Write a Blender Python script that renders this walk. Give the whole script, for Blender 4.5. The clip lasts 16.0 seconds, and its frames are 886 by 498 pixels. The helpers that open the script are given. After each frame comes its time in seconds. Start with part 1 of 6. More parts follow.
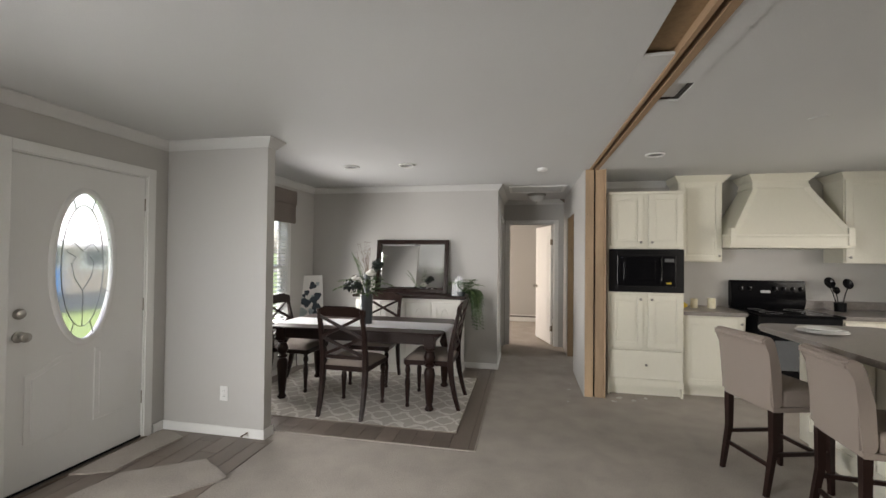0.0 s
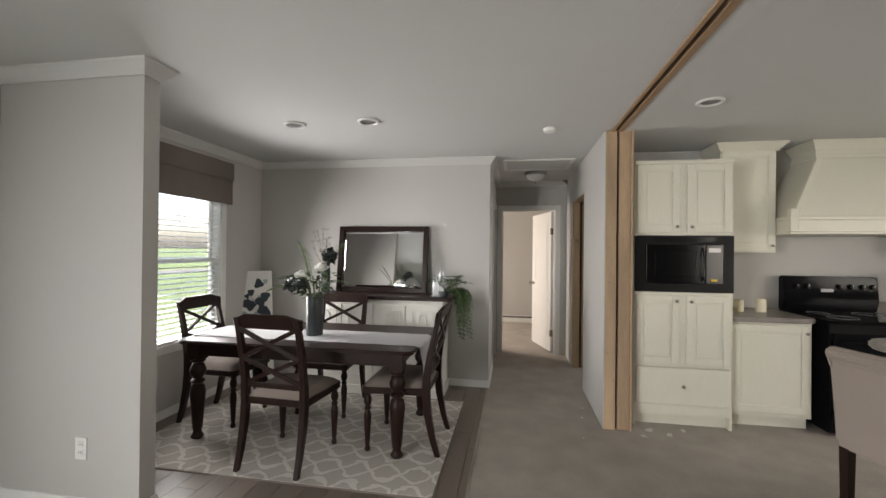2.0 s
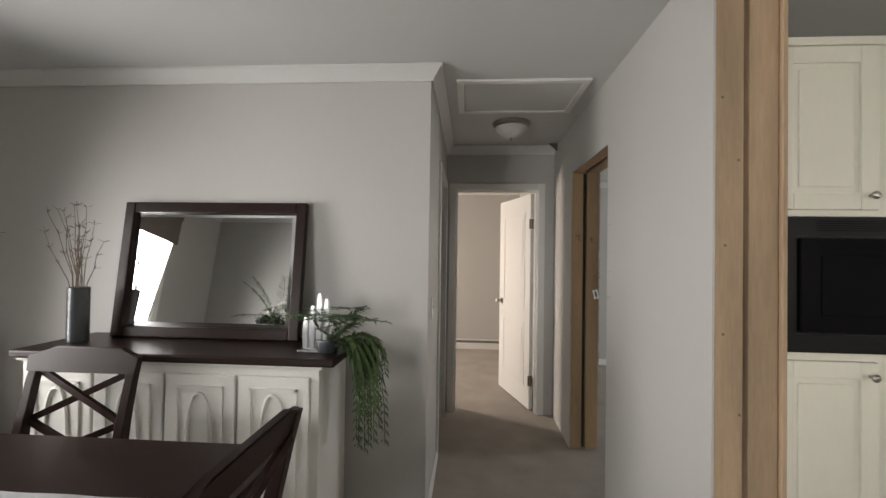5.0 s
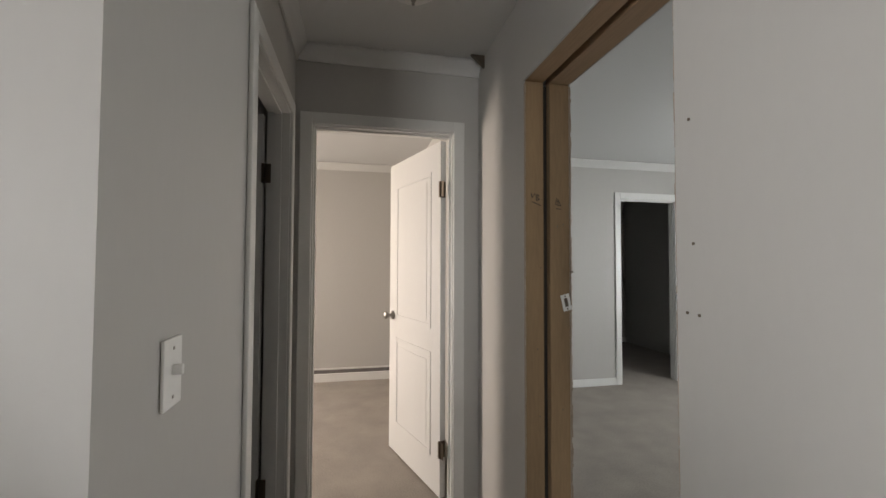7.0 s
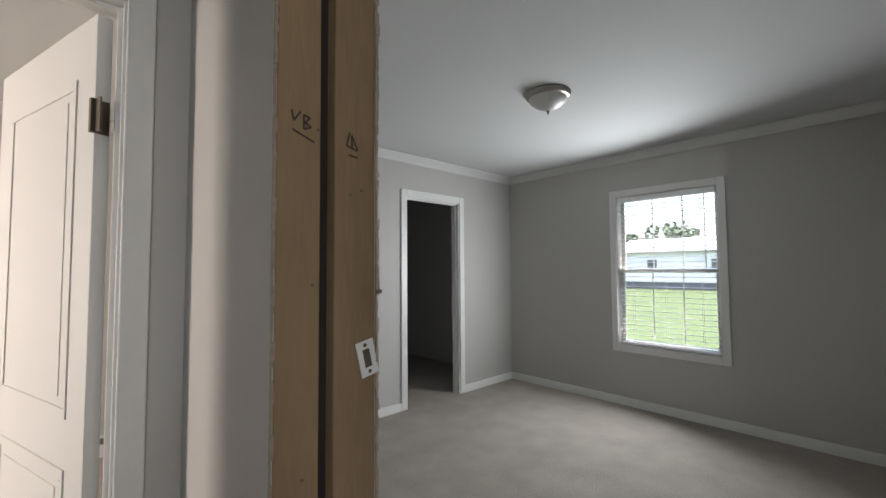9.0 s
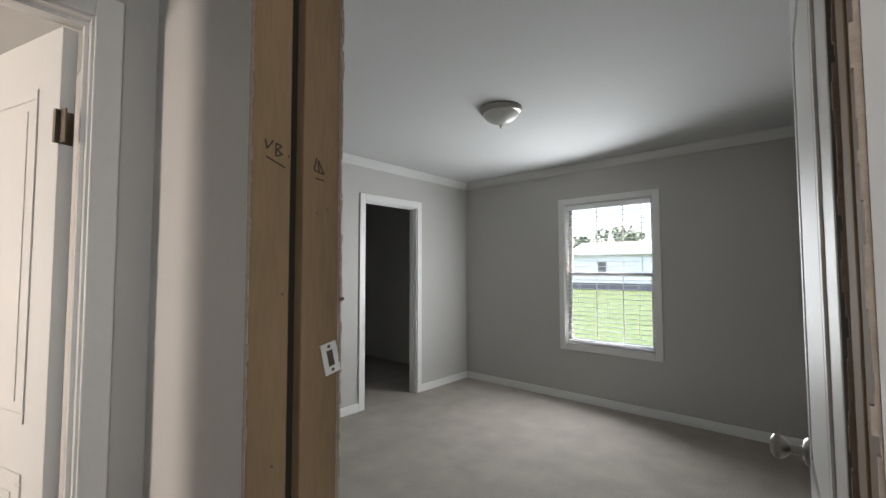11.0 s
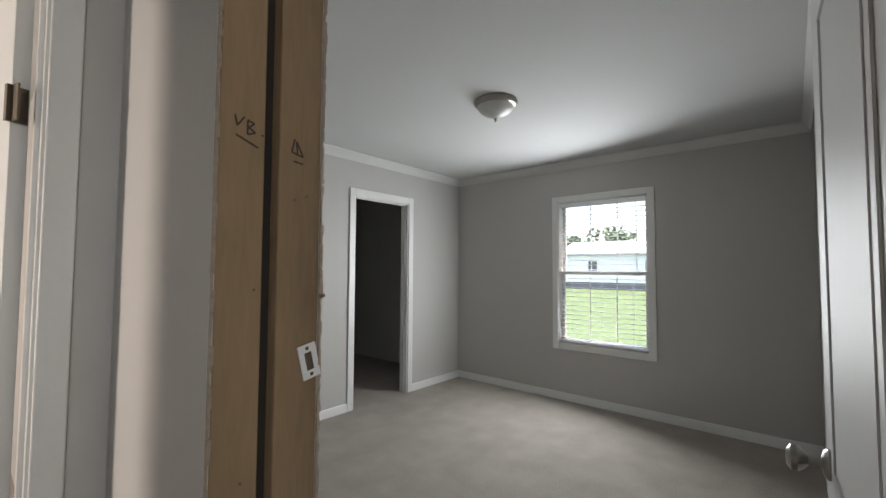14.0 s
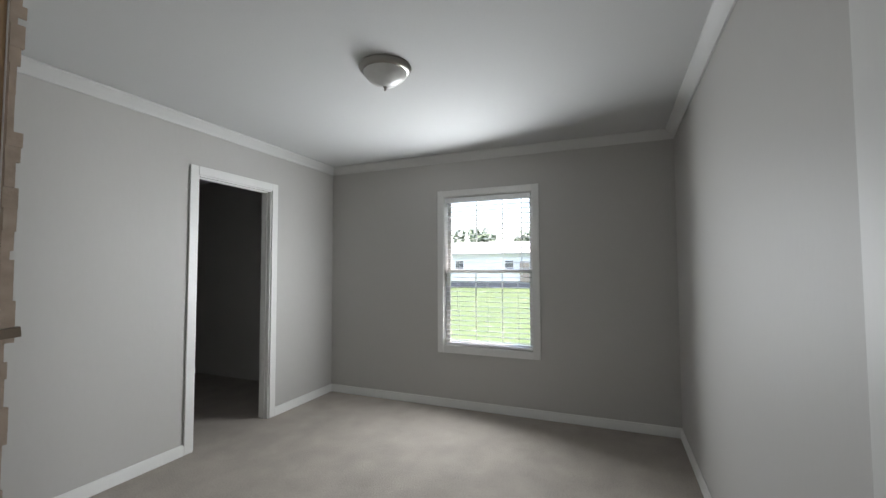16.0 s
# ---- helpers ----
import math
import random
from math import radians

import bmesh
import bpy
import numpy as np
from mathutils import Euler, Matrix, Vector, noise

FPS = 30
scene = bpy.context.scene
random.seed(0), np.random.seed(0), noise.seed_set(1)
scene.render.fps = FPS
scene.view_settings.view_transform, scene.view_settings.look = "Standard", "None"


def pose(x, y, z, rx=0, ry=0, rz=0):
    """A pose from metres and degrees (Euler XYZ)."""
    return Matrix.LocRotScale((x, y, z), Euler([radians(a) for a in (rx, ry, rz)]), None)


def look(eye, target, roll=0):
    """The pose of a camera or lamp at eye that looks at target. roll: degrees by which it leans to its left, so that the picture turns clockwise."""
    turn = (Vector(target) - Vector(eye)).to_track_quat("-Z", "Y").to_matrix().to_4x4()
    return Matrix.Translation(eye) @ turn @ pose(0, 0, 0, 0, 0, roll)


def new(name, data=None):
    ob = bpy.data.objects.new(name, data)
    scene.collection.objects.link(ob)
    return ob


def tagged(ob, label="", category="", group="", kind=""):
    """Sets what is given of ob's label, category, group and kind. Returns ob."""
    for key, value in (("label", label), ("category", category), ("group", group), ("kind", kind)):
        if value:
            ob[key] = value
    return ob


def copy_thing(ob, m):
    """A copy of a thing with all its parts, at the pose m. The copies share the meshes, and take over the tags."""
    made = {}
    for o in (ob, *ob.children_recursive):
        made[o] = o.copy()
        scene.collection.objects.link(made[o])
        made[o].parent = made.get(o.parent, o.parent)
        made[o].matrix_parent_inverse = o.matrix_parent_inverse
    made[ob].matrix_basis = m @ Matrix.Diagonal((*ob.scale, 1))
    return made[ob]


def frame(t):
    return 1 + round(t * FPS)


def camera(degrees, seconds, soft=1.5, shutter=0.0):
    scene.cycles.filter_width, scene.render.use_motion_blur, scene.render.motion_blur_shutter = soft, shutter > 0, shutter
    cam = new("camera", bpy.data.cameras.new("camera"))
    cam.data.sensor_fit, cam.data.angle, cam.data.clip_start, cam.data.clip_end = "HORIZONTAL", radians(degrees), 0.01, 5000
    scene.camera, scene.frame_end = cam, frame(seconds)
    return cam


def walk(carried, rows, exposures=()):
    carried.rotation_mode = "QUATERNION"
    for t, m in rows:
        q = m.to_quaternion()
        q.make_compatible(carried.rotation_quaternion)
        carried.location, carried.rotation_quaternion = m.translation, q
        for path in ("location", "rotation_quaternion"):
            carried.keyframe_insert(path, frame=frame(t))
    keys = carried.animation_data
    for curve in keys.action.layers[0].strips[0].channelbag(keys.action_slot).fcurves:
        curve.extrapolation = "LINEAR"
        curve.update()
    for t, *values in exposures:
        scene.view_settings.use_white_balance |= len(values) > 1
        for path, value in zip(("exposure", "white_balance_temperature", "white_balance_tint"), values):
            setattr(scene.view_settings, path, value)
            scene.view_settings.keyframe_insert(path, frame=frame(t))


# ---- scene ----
cam = camera(94.2, 16.0)
PATH = [
    (0, (-0.795, 0.179, 1.503), (-1.186, 2.14, 1.531), 0.6),
    (0.5, (-0.842, 0.357, 1.502), (-1.201, 2.325, 1.516), 0.5),
    (1, (-0.835, 0.643, 1.527), (-1.174, 2.614, 1.535), 0.5),
    (1.5, (-0.848, 0.932, 1.468), (-1.187, 2.903, 1.477), 0.6),
    (2, (-0.905, 1.278, 1.441), (-1.24, 3.25, 1.45), 0.6),
    (2.5, (-0.91, 1.579, 1.422), (-1.241, 3.552, 1.438), 0.8),
    (3, (-0.891, 1.904, 1.465), (-1.208, 3.878, 1.474), 0.7),
    (3.5, (-0.935, 2.29, 1.437), (-1.233, 4.268, 1.455), 0.7),
    (4, (-0.94, 2.664, 1.456), (-1.193, 4.648, 1.469), 0.7),
    (6.5, (-0.886, 4.693, 1.353), (-0.665, 6.68, 1.416), 0.5),
    (7, (-0.834, 5.062, 1.32), (-0.422, 7.018, 1.386), 0.2),
    (7.5, (-0.708, 5.42, 1.315), (-0.041, 7.305, 1.383), 0.2),
    (8, (-0.602, 5.711, 1.316), (0.346, 7.47, 1.394), -0.1),
    (8.5, (-0.504, 5.902, 1.307), (0.682, 7.51, 1.393), -0.3),
    (9, (-0.418, 5.938, 1.327), (0.936, 7.407, 1.424), -0.4),
    (9.5, (-0.447, 5.905, 1.344), (0.999, 7.283, 1.442), -0.3),
    (12, (-0.502, 5.838, 1.353), (0.998, 7.157, 1.452), 0.0),
    (12.5, (-0.497, 5.859, 1.366), (1.006, 7.175, 1.463), 0.2),
    (13, (-0.486, 5.873, 1.368), (1.019, 7.187, 1.462), 0.3),
    (13.5, (-0.485, 5.882, 1.36), (1.022, 7.193, 1.452), 0.3),
    (14, (-0.435, 5.898, 1.341), (1.085, 7.194, 1.432), 0.3),
    (14.5, (-0.323, 5.949, 1.354), (1.249, 7.184, 1.442), 0.2),
    (15, (-0.216, 6.085, 1.349), (1.444, 7.196, 1.431), 0.1),
    (15.5, (-0.137, 6.21, 1.351), (1.627, 7.149, 1.437), -0.0),
    (16, (-0.111, 6.231, 1.328), (1.734, 6.996, 1.421), -0.2),
]
EXPOSURES = [(0, 2.55, 7200, 15), (4.2, 2.5, 7200, 15), (6.5, 2.36, 7150, 15), (7.5, 2.55, 7000, 15), (8.5, 2.47, 6800, 15), (9.5, 2.6, 6800, 15), (12, 2.6, 6900, 15), (14, 2.62, 6900, 15), (15, 2.75, 6850, 15), (16, 2.72, 6800, 15)]
SKY, SUN = 0.15, 2.6
L_DINING, L_BED, L_LIVING, L_SIDE, L_KITCHEN, L_END = 7.9, 7.2, 16.0, 3.2, 2.7, 11.5
walk(cam, [(t, look(eye, target, roll)) for t, eye, target, roll in PATH], EXPOSURES)

# ---- light ----
world = bpy.data.worlds.new("world")
scene.world = world
world.use_nodes = True
wn = world.node_tree.nodes
sky = wn.new("ShaderNodeTexSky")
sky.sky_type = "NISHITA"
sky.sun_disc = False
sky.sun_elevation = radians(68)
sky.sun_rotation = radians(170)
sky.dust_density = 4.0
wn["Background"].inputs["Strength"].default_value = SKY
world.node_tree.links.new(sky.outputs["Color"], wn["Background"].inputs["Color"])

sun = new("sun", bpy.data.lights.new("sun", "SUN"))
sun.data.energy, sun.data.angle, sun.data.color = SUN, radians(15), (1.0, 0.96, 0.90)
sun.matrix_world = look((0, 0, 30), (-2, 12, 0))


def window_light(name, eye, target, w, h, power, colour, spread=135):
    ob = new(name, bpy.data.lights.new(name, "AREA"))
    ob.data.shape, ob.data.size, ob.data.size_y = "RECTANGLE", w, h
    ob.data.energy, ob.data.color, ob.data.spread = power, colour, radians(spread)
    ob.matrix_world = look(eye, target)
    return ob


# ---- plan ----
H = 2.44                     # ceiling
XL, XR = -3.80, 3.62         # inner faces of the long outer walls
YB = -3.2                    # wall behind
YD = 5.65                    # dining back wall
YH = 7.27                    # end of the hall
YE = 9.85                    # far wall of the end bedroom
YC = 9.10                    # closet wall of the bedroom
ML, MR = -0.168, 0.041       # faces of the double wall between the halves
O0, O1, OT = 5.815, 6.63, 2.07   # raw opening into the bedroom
YP = 4.82                    # end of the double wall

window_light("window_light_dining", (XL + 0.03, 4.52, 1.27), (-1.0, 4.35, 0.90), 0.90, 1.25, L_DINING, (0.93, 0.97, 1.0))
window_light("window_light_bedroom", (XR - 0.09, 7.34, 1.30), (0.7, 8.0, 1.2), 0.72, 1.25, L_BED, (0.86, 0.95, 1.0), 168)
window_light("window_light_living", (XL + 0.03, -0.6, 1.35), (-1.7, 2.6, 0.0), 1.6, 1.4, L_LIVING, (0.88, 0.95, 1.0), 112)
window_light("window_light_side", (XR - 0.03, -0.95, 1.35), (1.0, 5.0, 0.3), 0.85, 1.15, L_SIDE, (1.0, 0.98, 0.92), 100)
window_light("window_light_kitchen", (XR - 0.03, 3.6, 1.48), (1.0, 4.2, 0.75), 1.1, 0.8, L_KITCHEN, (0.98, 0.98, 0.93), 120)
window_light("window_light_end", (XL + 0.03, 8.72, 1.35), (0, 8.3, 1.0), 0.5, 1.3, L_END, (1.0, 0.915, 0.83))


# ---- materials ----
def mat(name, base, rough=0.6, metal=0.0, scale=40.0, vary=0.08, bump=0.0, stretch=(1, 1, 1), big=1.2, bigvary=0.06, coat=0.0, piece=0.0, bumpscale=None):
    m = bpy.data.materials.new(name)
    m.use_nodes = True
    n, l = m.node_tree.nodes, m.node_tree.links
    b = n["Principled BSDF"]
    b.inputs["Roughness"].default_value = rough
    b.inputs["Metallic"].default_value = metal
    b.inputs["Coat Weight"].default_value = coat
    geo = n.new("ShaderNodeNewGeometry")
    mp = n.new("ShaderNodeMapping")
    mp.inputs["Scale"].default_value = stretch
    l.new(geo.outputs["Position"], mp.inputs["Vector"])
    fine, wide = n.new("ShaderNodeTexNoise"), n.new("ShaderNodeTexNoise")
    for t, s, d in ((fine, scale, 4), (wide, big, 3)):
        t.inputs["Scale"].default_value, t.inputs["Detail"].default_value = s, d
        l.new(mp.outputs["Vector"], t.inputs["Vector"])
    total = n.new("ShaderNodeMath")
    total.operation = "MULTIPLY_ADD"
    l.new(fine.outputs["Fac"], total.inputs[0])
    total.inputs[1].default_value = vary * 2
    off = n.new("ShaderNodeMath")
    off.operation = "MULTIPLY_ADD"
    l.new(wide.outputs["Fac"], off.inputs[0])
    off.inputs[1].default_value = bigvary * 2
    off.inputs[2].default_value = 1 - vary - bigvary - piece / 2
    last = off
    if piece:
        info = n.new("ShaderNodeObjectInfo")
        pm = n.new("ShaderNodeMath")
        pm.operation = "MULTIPLY_ADD"
        l.new(info.outputs["Random"], pm.inputs[0])
        pm.inputs[1].default_value = piece
        l.new(off.outputs[0], pm.inputs[2])
        last = pm
    l.new(last.outputs[0], total.inputs[2])
    mix = n.new("ShaderNodeVectorMath")
    mix.operation = "SCALE"
    mix.inputs[0].default_value = base
    l.new(total.outputs[0], mix.inputs["Scale"])
    l.new(mix.outputs[0], b.inputs["Base Color"])
    if bump:
        bt = fine
        if bumpscale:
            bt = n.new("ShaderNodeTexNoise")
            bt.inputs["Scale"].default_value = bumpscale
            bt.inputs["Detail"].default_value = 3
            l.new(mp.outputs["Vector"], bt.inputs["Vector"])
        bn = n.new("ShaderNodeBump")
        bn.inputs["Strength"].default_value = bump
        bn.inputs["Distance"].default_value = 0.004
        l.new(bt.outputs["Fac"], bn.inputs["Height"])
        l.new(bn.outputs["Normal"], b.inputs["Normal"])
    return m


def dull(m, level):
    m.node_tree.nodes["Principled BSDF"].inputs["Specular IOR Level"].default_value = level
    return m


WALL = mat("greige_wall_panel", (0.46, 0.45, 0.43), 0.55, 0, 55, 0.02, 0.08, (1, 1, 0.35), 0.9, 0.03)
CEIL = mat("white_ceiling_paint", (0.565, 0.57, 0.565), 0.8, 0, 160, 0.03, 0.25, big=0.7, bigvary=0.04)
TRIM = mat("white_trim_paint", (0.70, 0.70, 0.68), 0.35, 0, 60, 0.03, 0.03, bigvary=0.04)
DOORW = dull(mat("white_door_paint", (0.67, 0.67, 0.655), 0.48, 0, 90, 0.02, 0.06, (1, 1, 0.2)), 0.35)
CARPET = mat("taupe_carpet", (0.335, 0.30, 0.268), 0.95, 0, 120, 0.34, 1.0, big=4.5, bigvary=0.24, bumpscale=95)
PLANK = mat("grey_brown_vinyl_plank", (0.165, 0.132, 0.112), 0.34, 0, 30, 0.22, 0.05, (6, 0.5, 1), 1.5, 0.12, piece=0.26)
JOINT = mat("plank_joint", (0.075, 0.06, 0.05), 0.8)
PINE = mat("raw_pine_lumber", (0.39, 0.275, 0.175), 0.75, 0, 20, 0.20, 0.25, (5, 5, 0.6), 0.9, 1.0, piece=0.12)
PINEY = mat("raw_pine_beam", (0.33, 0.215, 0.125), 0.75, 0, 24, 0.24, 0.2, (7, 0.35, 7), 1.3, 0.14, piece=0.12)
# pine in a darker tone than PINE, for the opening studs
PINED = mat("darker_pine_lumber", (0.265, 0.176, 0.098), 0.8, 0, 20, 0.22, 0.25, (5, 5, 0.6), 0.9, 0.8, piece=0.12)
GAPGREY = mat("grey_gap_strip", (0.15, 0.14, 0.135), 0.95, 0, 60, 0.2)
# crown white, set darker than TRIM
CROWNP = mat("darker_crown_white", (0.57, 0.57, 0.555), 0.5, 0, 60, 0.03, 0.03, bigvary=0.04)
# near-black colour that paints the shade inside gaps
DARKGAP = mat("painted_gap_shade", (0.03, 0.025, 0.02), 0.95)
GYPS = mat("torn_gypsum_edge", (0.34, 0.275, 0.22), 0.95, 0, 90, 0.3, 0.6)
OSB = mat("brown_deck_board", (0.30, 0.20, 0.11), 0.8, 0, 45, 0.28, 0.3, big=6, bigvary=0.15)
MAHOG = dull(mat("dark_mahogany_stain", (0.018, 0.0088, 0.007), 0.34, 0, 30, 0.25, 0.04, (5, 5, 0.6), 2, 0.12), 0.19)
SEATF = mat("taupe_seat_fabric", (0.20, 0.165, 0.142), 0.9, 0, 320, 0.2, 0.5, bigvary=0.08)
STOOLF = mat("beige_linen_upholstery", (0.25, 0.205, 0.175), 0.92, 0, 340, 0.16, 0.5, bigvary=0.08)
CAB = mat("cream_cabinet_paint", (0.69, 0.67, 0.575), 0.42, 0, 60, 0.03, 0.05, (1, 1, 0.3), 1.0, 0.04)
BUFF = mat("antique_white_paint", (0.66, 0.65, 0.61), 0.45, 0, 60, 0.05, 0.05, bigvary=0.05)
BLACK = dull(mat("gloss_black_enamel", (0.005, 0.005, 0.006), 0.12, 0, 60, 0.05), 0.12)
BLACKM = dull(mat("matt_black_plastic", (0.006, 0.006, 0.007), 0.35), 0.12)
GREYG = mat("grey_oven_window", (0.10, 0.105, 0.11), 0.15)
NICKEL = mat("brushed_nickel", (0.36, 0.345, 0.32), 0.30, 1.0, 120, 0.06)
BRONZE = mat("dark_hinge_metal", (0.17, 0.14, 0.11), 0.4, 0.9)
SILVER = mat("polished_silver", (0.26, 0.26, 0.26), 0.28, 1.0)
COUNTER = mat("grey_granite_laminate", (0.24, 0.215, 0.20), 0.28, 0, 75, 0.35, 0.0, big=14, bigvary=0.2)
PLATE = mat("white_plastic_plate", (0.74, 0.74, 0.72), 0.35)
RUNNER = mat("white_linen_runner", (0.86, 0.86, 0.88), 0.9, 0, 300, 0.08, 0.4)
VASE = mat("dark_slate_vase_glaze", (0.035, 0.042, 0.048), 0.30, 0, 50, 0.2, 0.2)
LEAF = mat("deep_green_leaf", (0.045, 0.085, 0.030), 0.5, 0, 40, 0.3, piece=0.2)
LEAFL = mat("light_fern_green", (0.085, 0.14, 0.05), 0.55, 0, 40, 0.3)
LEAFD = mat("blackish_leaf", (0.018, 0.026, 0.022), 0.5, 0, 40, 0.3)
PETAL = mat("white_petal", (0.75, 0.75, 0.70), 0.7, 0, 40, 0.08)
TWIG = mat("dry_twig", (0.17, 0.13, 0.10), 0.85, 0, 60, 0.25)
VALF = mat("taupe_valance_fabric", (0.150, 0.125, 0.108), 0.95, 0, 300, 0.18, 0.5, (1, 0.15, 1), 2, 0.08)
BLIND = mat("white_blind_slat", (0.85, 0.86, 0.87), 0.4)
WAX = mat("ivory_candle_wax", (0.72, 0.66, 0.50), 0.5)
YELLOW = mat("yellow_sponge", (0.70, 0.50, 0.06), 0.8)
INK = mat("black_marker_ink", (0.055, 0.042, 0.03), 0.8)
GRASS = mat("lawn_grass", (0.046, 0.075, 0.020), 0.95, 0, 6, 0.25, 0.0, big=0.15, bigvary=0.2)
SIDING = mat("white_vinyl_siding", (0.70, 0.71, 0.72), 0.5, 0, 3, 0.05, 0, (1, 1, 8))
ROOFG = mat("grey_roof_shingle", (0.42, 0.43, 0.45), 0.8, 0, 5, 0.15)
SKIRT = mat("grey_house_skirting", (0.13, 0.13, 0.14), 0.8)
BROWNS = mat("tan_house_siding", (0.30, 0.25, 0.21), 0.7)
ASPH = mat("asphalt_road", (0.06, 0.06, 0.06), 0.9, 0, 8, 0.15)
BLUEP = mat("blue_door_paint", (0.03, 0.17, 0.42), 0.5)
BARK = mat("tree_bark", (0.09, 0.07, 0.05), 0.9, 0, 12, 0.3)
FOLI = mat("tree_foliage", (0.085, 0.12, 0.075), 0.8, 0, 2, 0.3)
EDGEW = mat("brown_grey_door_edge", (0.13, 0.112, 0.098), 0.7, 0, 30, 0.2, 0.1, (5, 5, 0.4))
PAPER = mat("torn_drywall_paper", (0.55, 0.53, 0.50), 0.9, 0, 60, 0.15)
LEADM = mat("lead_came", (0.20, 0.20, 0.20), 0.4, 0.8)
CANIN = mat("can_recess_shade", (0.20, 0.20, 0.205), 0.35)
FRIDGE = mat("backguard_silver_print", (0.45, 0.45, 0.46), 0.4)


def glass(name, rough=0.0, tint=(1, 1, 1), trans=1.0):
    m = bpy.data.materials.new(name)
    m.use_nodes = True
    b = m.node_tree.nodes["Principled BSDF"]
    b.inputs["Base Color"].default_value = (*tint, 1)
    b.inputs["Roughness"].default_value = rough
    b.inputs["Transmission Weight"].default_value = trans
    b.inputs["IOR"].default_value = 1.45
    return m


PANE = glass("clear_window_glass")
BEVELG = glass("textured_door_glass", 0.09)
FROST = mat("alabaster_glass_shade", (0.62, 0.62, 0.60), 0.35, 0, 25, 0.1)
MIRROR = mat("silvered_mirror", (0.86, 0.87, 0.87), 0.02, 1.0, 2, 0.0, bigvary=0.0)


def rug_material():
    m = mat("trellis_rug_pile", (0.5, 0.5, 0.5), 0.95, 0, 220, 0.15, 0.6)
    n, l = m.node_tree.nodes, m.node_tree.links
    geo = [k for k in n if k.type == "NEW_GEOMETRY"][0]
    sep = n.new("ShaderNodeSeparateXYZ")
    l.new(geo.outputs["Position"], sep.inputs[0])

    def op(kind, a, b=None, c=None):
        k = n.new("ShaderNodeMath")
        k.operation = kind
        for i, v in enumerate((a, b, c)):
            if v is None:
                continue
            if isinstance(v, (int, float)):
                k.inputs[i].default_value = v
            else:
                l.new(v, k.inputs[i])
        return k.outputs[0]
    warp = n.new("ShaderNodeTexNoise")
    warp.inputs["Scale"].default_value = 9.0
    l.new(geo.outputs["Position"], warp.inputs["Vector"])
    wave = op("MULTIPLY", op("SINE", op("MULTIPLY", sep.outputs["X"], 2 * math.pi / 0.40)), 1.2)
    lines = []
    for sign in (1, -1):
        ph = op("ADD", op("MULTIPLY", sep.outputs["Y"], math.pi / 0.23), op("MULTIPLY_ADD", warp.outputs["Fac"], 1.9, op("MULTIPLY", wave, sign)))
        lines.append(op("LESS_THAN", op("ABSOLUTE", op("SINE", ph)), 0.24))
    on = op("MAXIMUM", lines[0], lines[1])
    mixc = n.new("ShaderNodeMix")
    mixc.data_type = "RGBA"
    l.new(on, mixc.inputs["Factor"])
    mixc.inputs["A"].default_value = (0.42, 0.39, 0.35, 1)
    mixc.inputs["B"].default_value = (0.60, 0.575, 0.535, 1)
    scale = [k for k in n if k.type == "VECT_MATH"][0]
    l.new(mixc.outputs["Result"], scale.inputs[0])
    # brightness above was set for a mid grey base
    return m


RUG = rug_material()


# ---- mesh helpers ----
def box(bm, x0, x1, y0, y1, z0, z1):
    v = [bm.verts.new(p) for p in ((x0, y0, z0), (x1, y0, z0), (x1, y1, z0), (x0, y1, z0), (x0, y0, z1), (x1, y0, z1), (x1, y1, z1), (x0, y1, z1))]
    for f in ((3, 2, 1, 0), (4, 5, 6, 7), (0, 1, 5, 4), (1, 2, 6, 5), (2, 3, 7, 6), (3, 0, 4, 7)):
        bm.faces.new([v[i] for i in f])
    return v


def boxes(*spans):
    bm = bmesh.new()
    for s in spans:
        box(bm, *s)
    return bm


def bevelled(x0, x1, y0, y1, z0, z1, r=0.004, seg=2):
    bm = boxes((x0, x1, y0, y1, z0, z1))
    bmesh.ops.bevel(bm, geom=bm.edges[:], offset=r, segments=seg, affect="EDGES", profile=0.5)
    return bm


def prism(bm, pts, m, depth):
    """A polygon in local x, y pushed along local z by depth, laid by the matrix m."""
    a = [bm.verts.new(m @ Vector((x, y, 0))) for x, y in pts]
    b = [bm.verts.new(m @ Vector((x, y, depth))) for x, y in pts]
    n = len(pts)
    bm.faces.new(a[::-1])
    bm.faces.new(b)
    for i in range(n):
        bm.faces.new((a[i], a[(i + 1) % n], b[(i + 1) % n], b[i]))


def lathe(bm, prof, cx=0, cy=0, seg=16, cap=True):
    """Turns the profile (radius, z) round an upright axis."""
    rings = []
    for r, z in prof:
        rings.append([bm.verts.new((cx + r * math.cos(2 * math.pi * i / seg), cy + r * math.sin(2 * math.pi * i / seg), z)) for i in range(seg)])
    for a, b in zip(rings, rings[1:]):
        for i in range(seg):
            bm.faces.new((a[i], a[(i + 1) % seg], b[(i + 1) % seg], b[i]))
    if cap:
        bm.faces.new(rings[0][::-1])
        bm.faces.new(rings[-1])


def loft(bm, rows):
    """Square sections (x, y, z, half x, half y), joined one to the next."""
    rings = []
    for x, y, z, hx, hy in rows:
        rings.append([bm.verts.new(p) for p in ((x - hx, y - hy, z), (x + hx, y - hy, z), (x + hx, y + hy, z), (x - hx, y + hy, z))])
    for a, b in zip(rings, rings[1:]):
        for i in range(4):
            bm.faces.new((a[i], a[(i + 1) % 4], b[(i + 1) % 4], b[i]))
    bm.faces.new(rings[0][::-1])
    bm.faces.new(rings[-1])


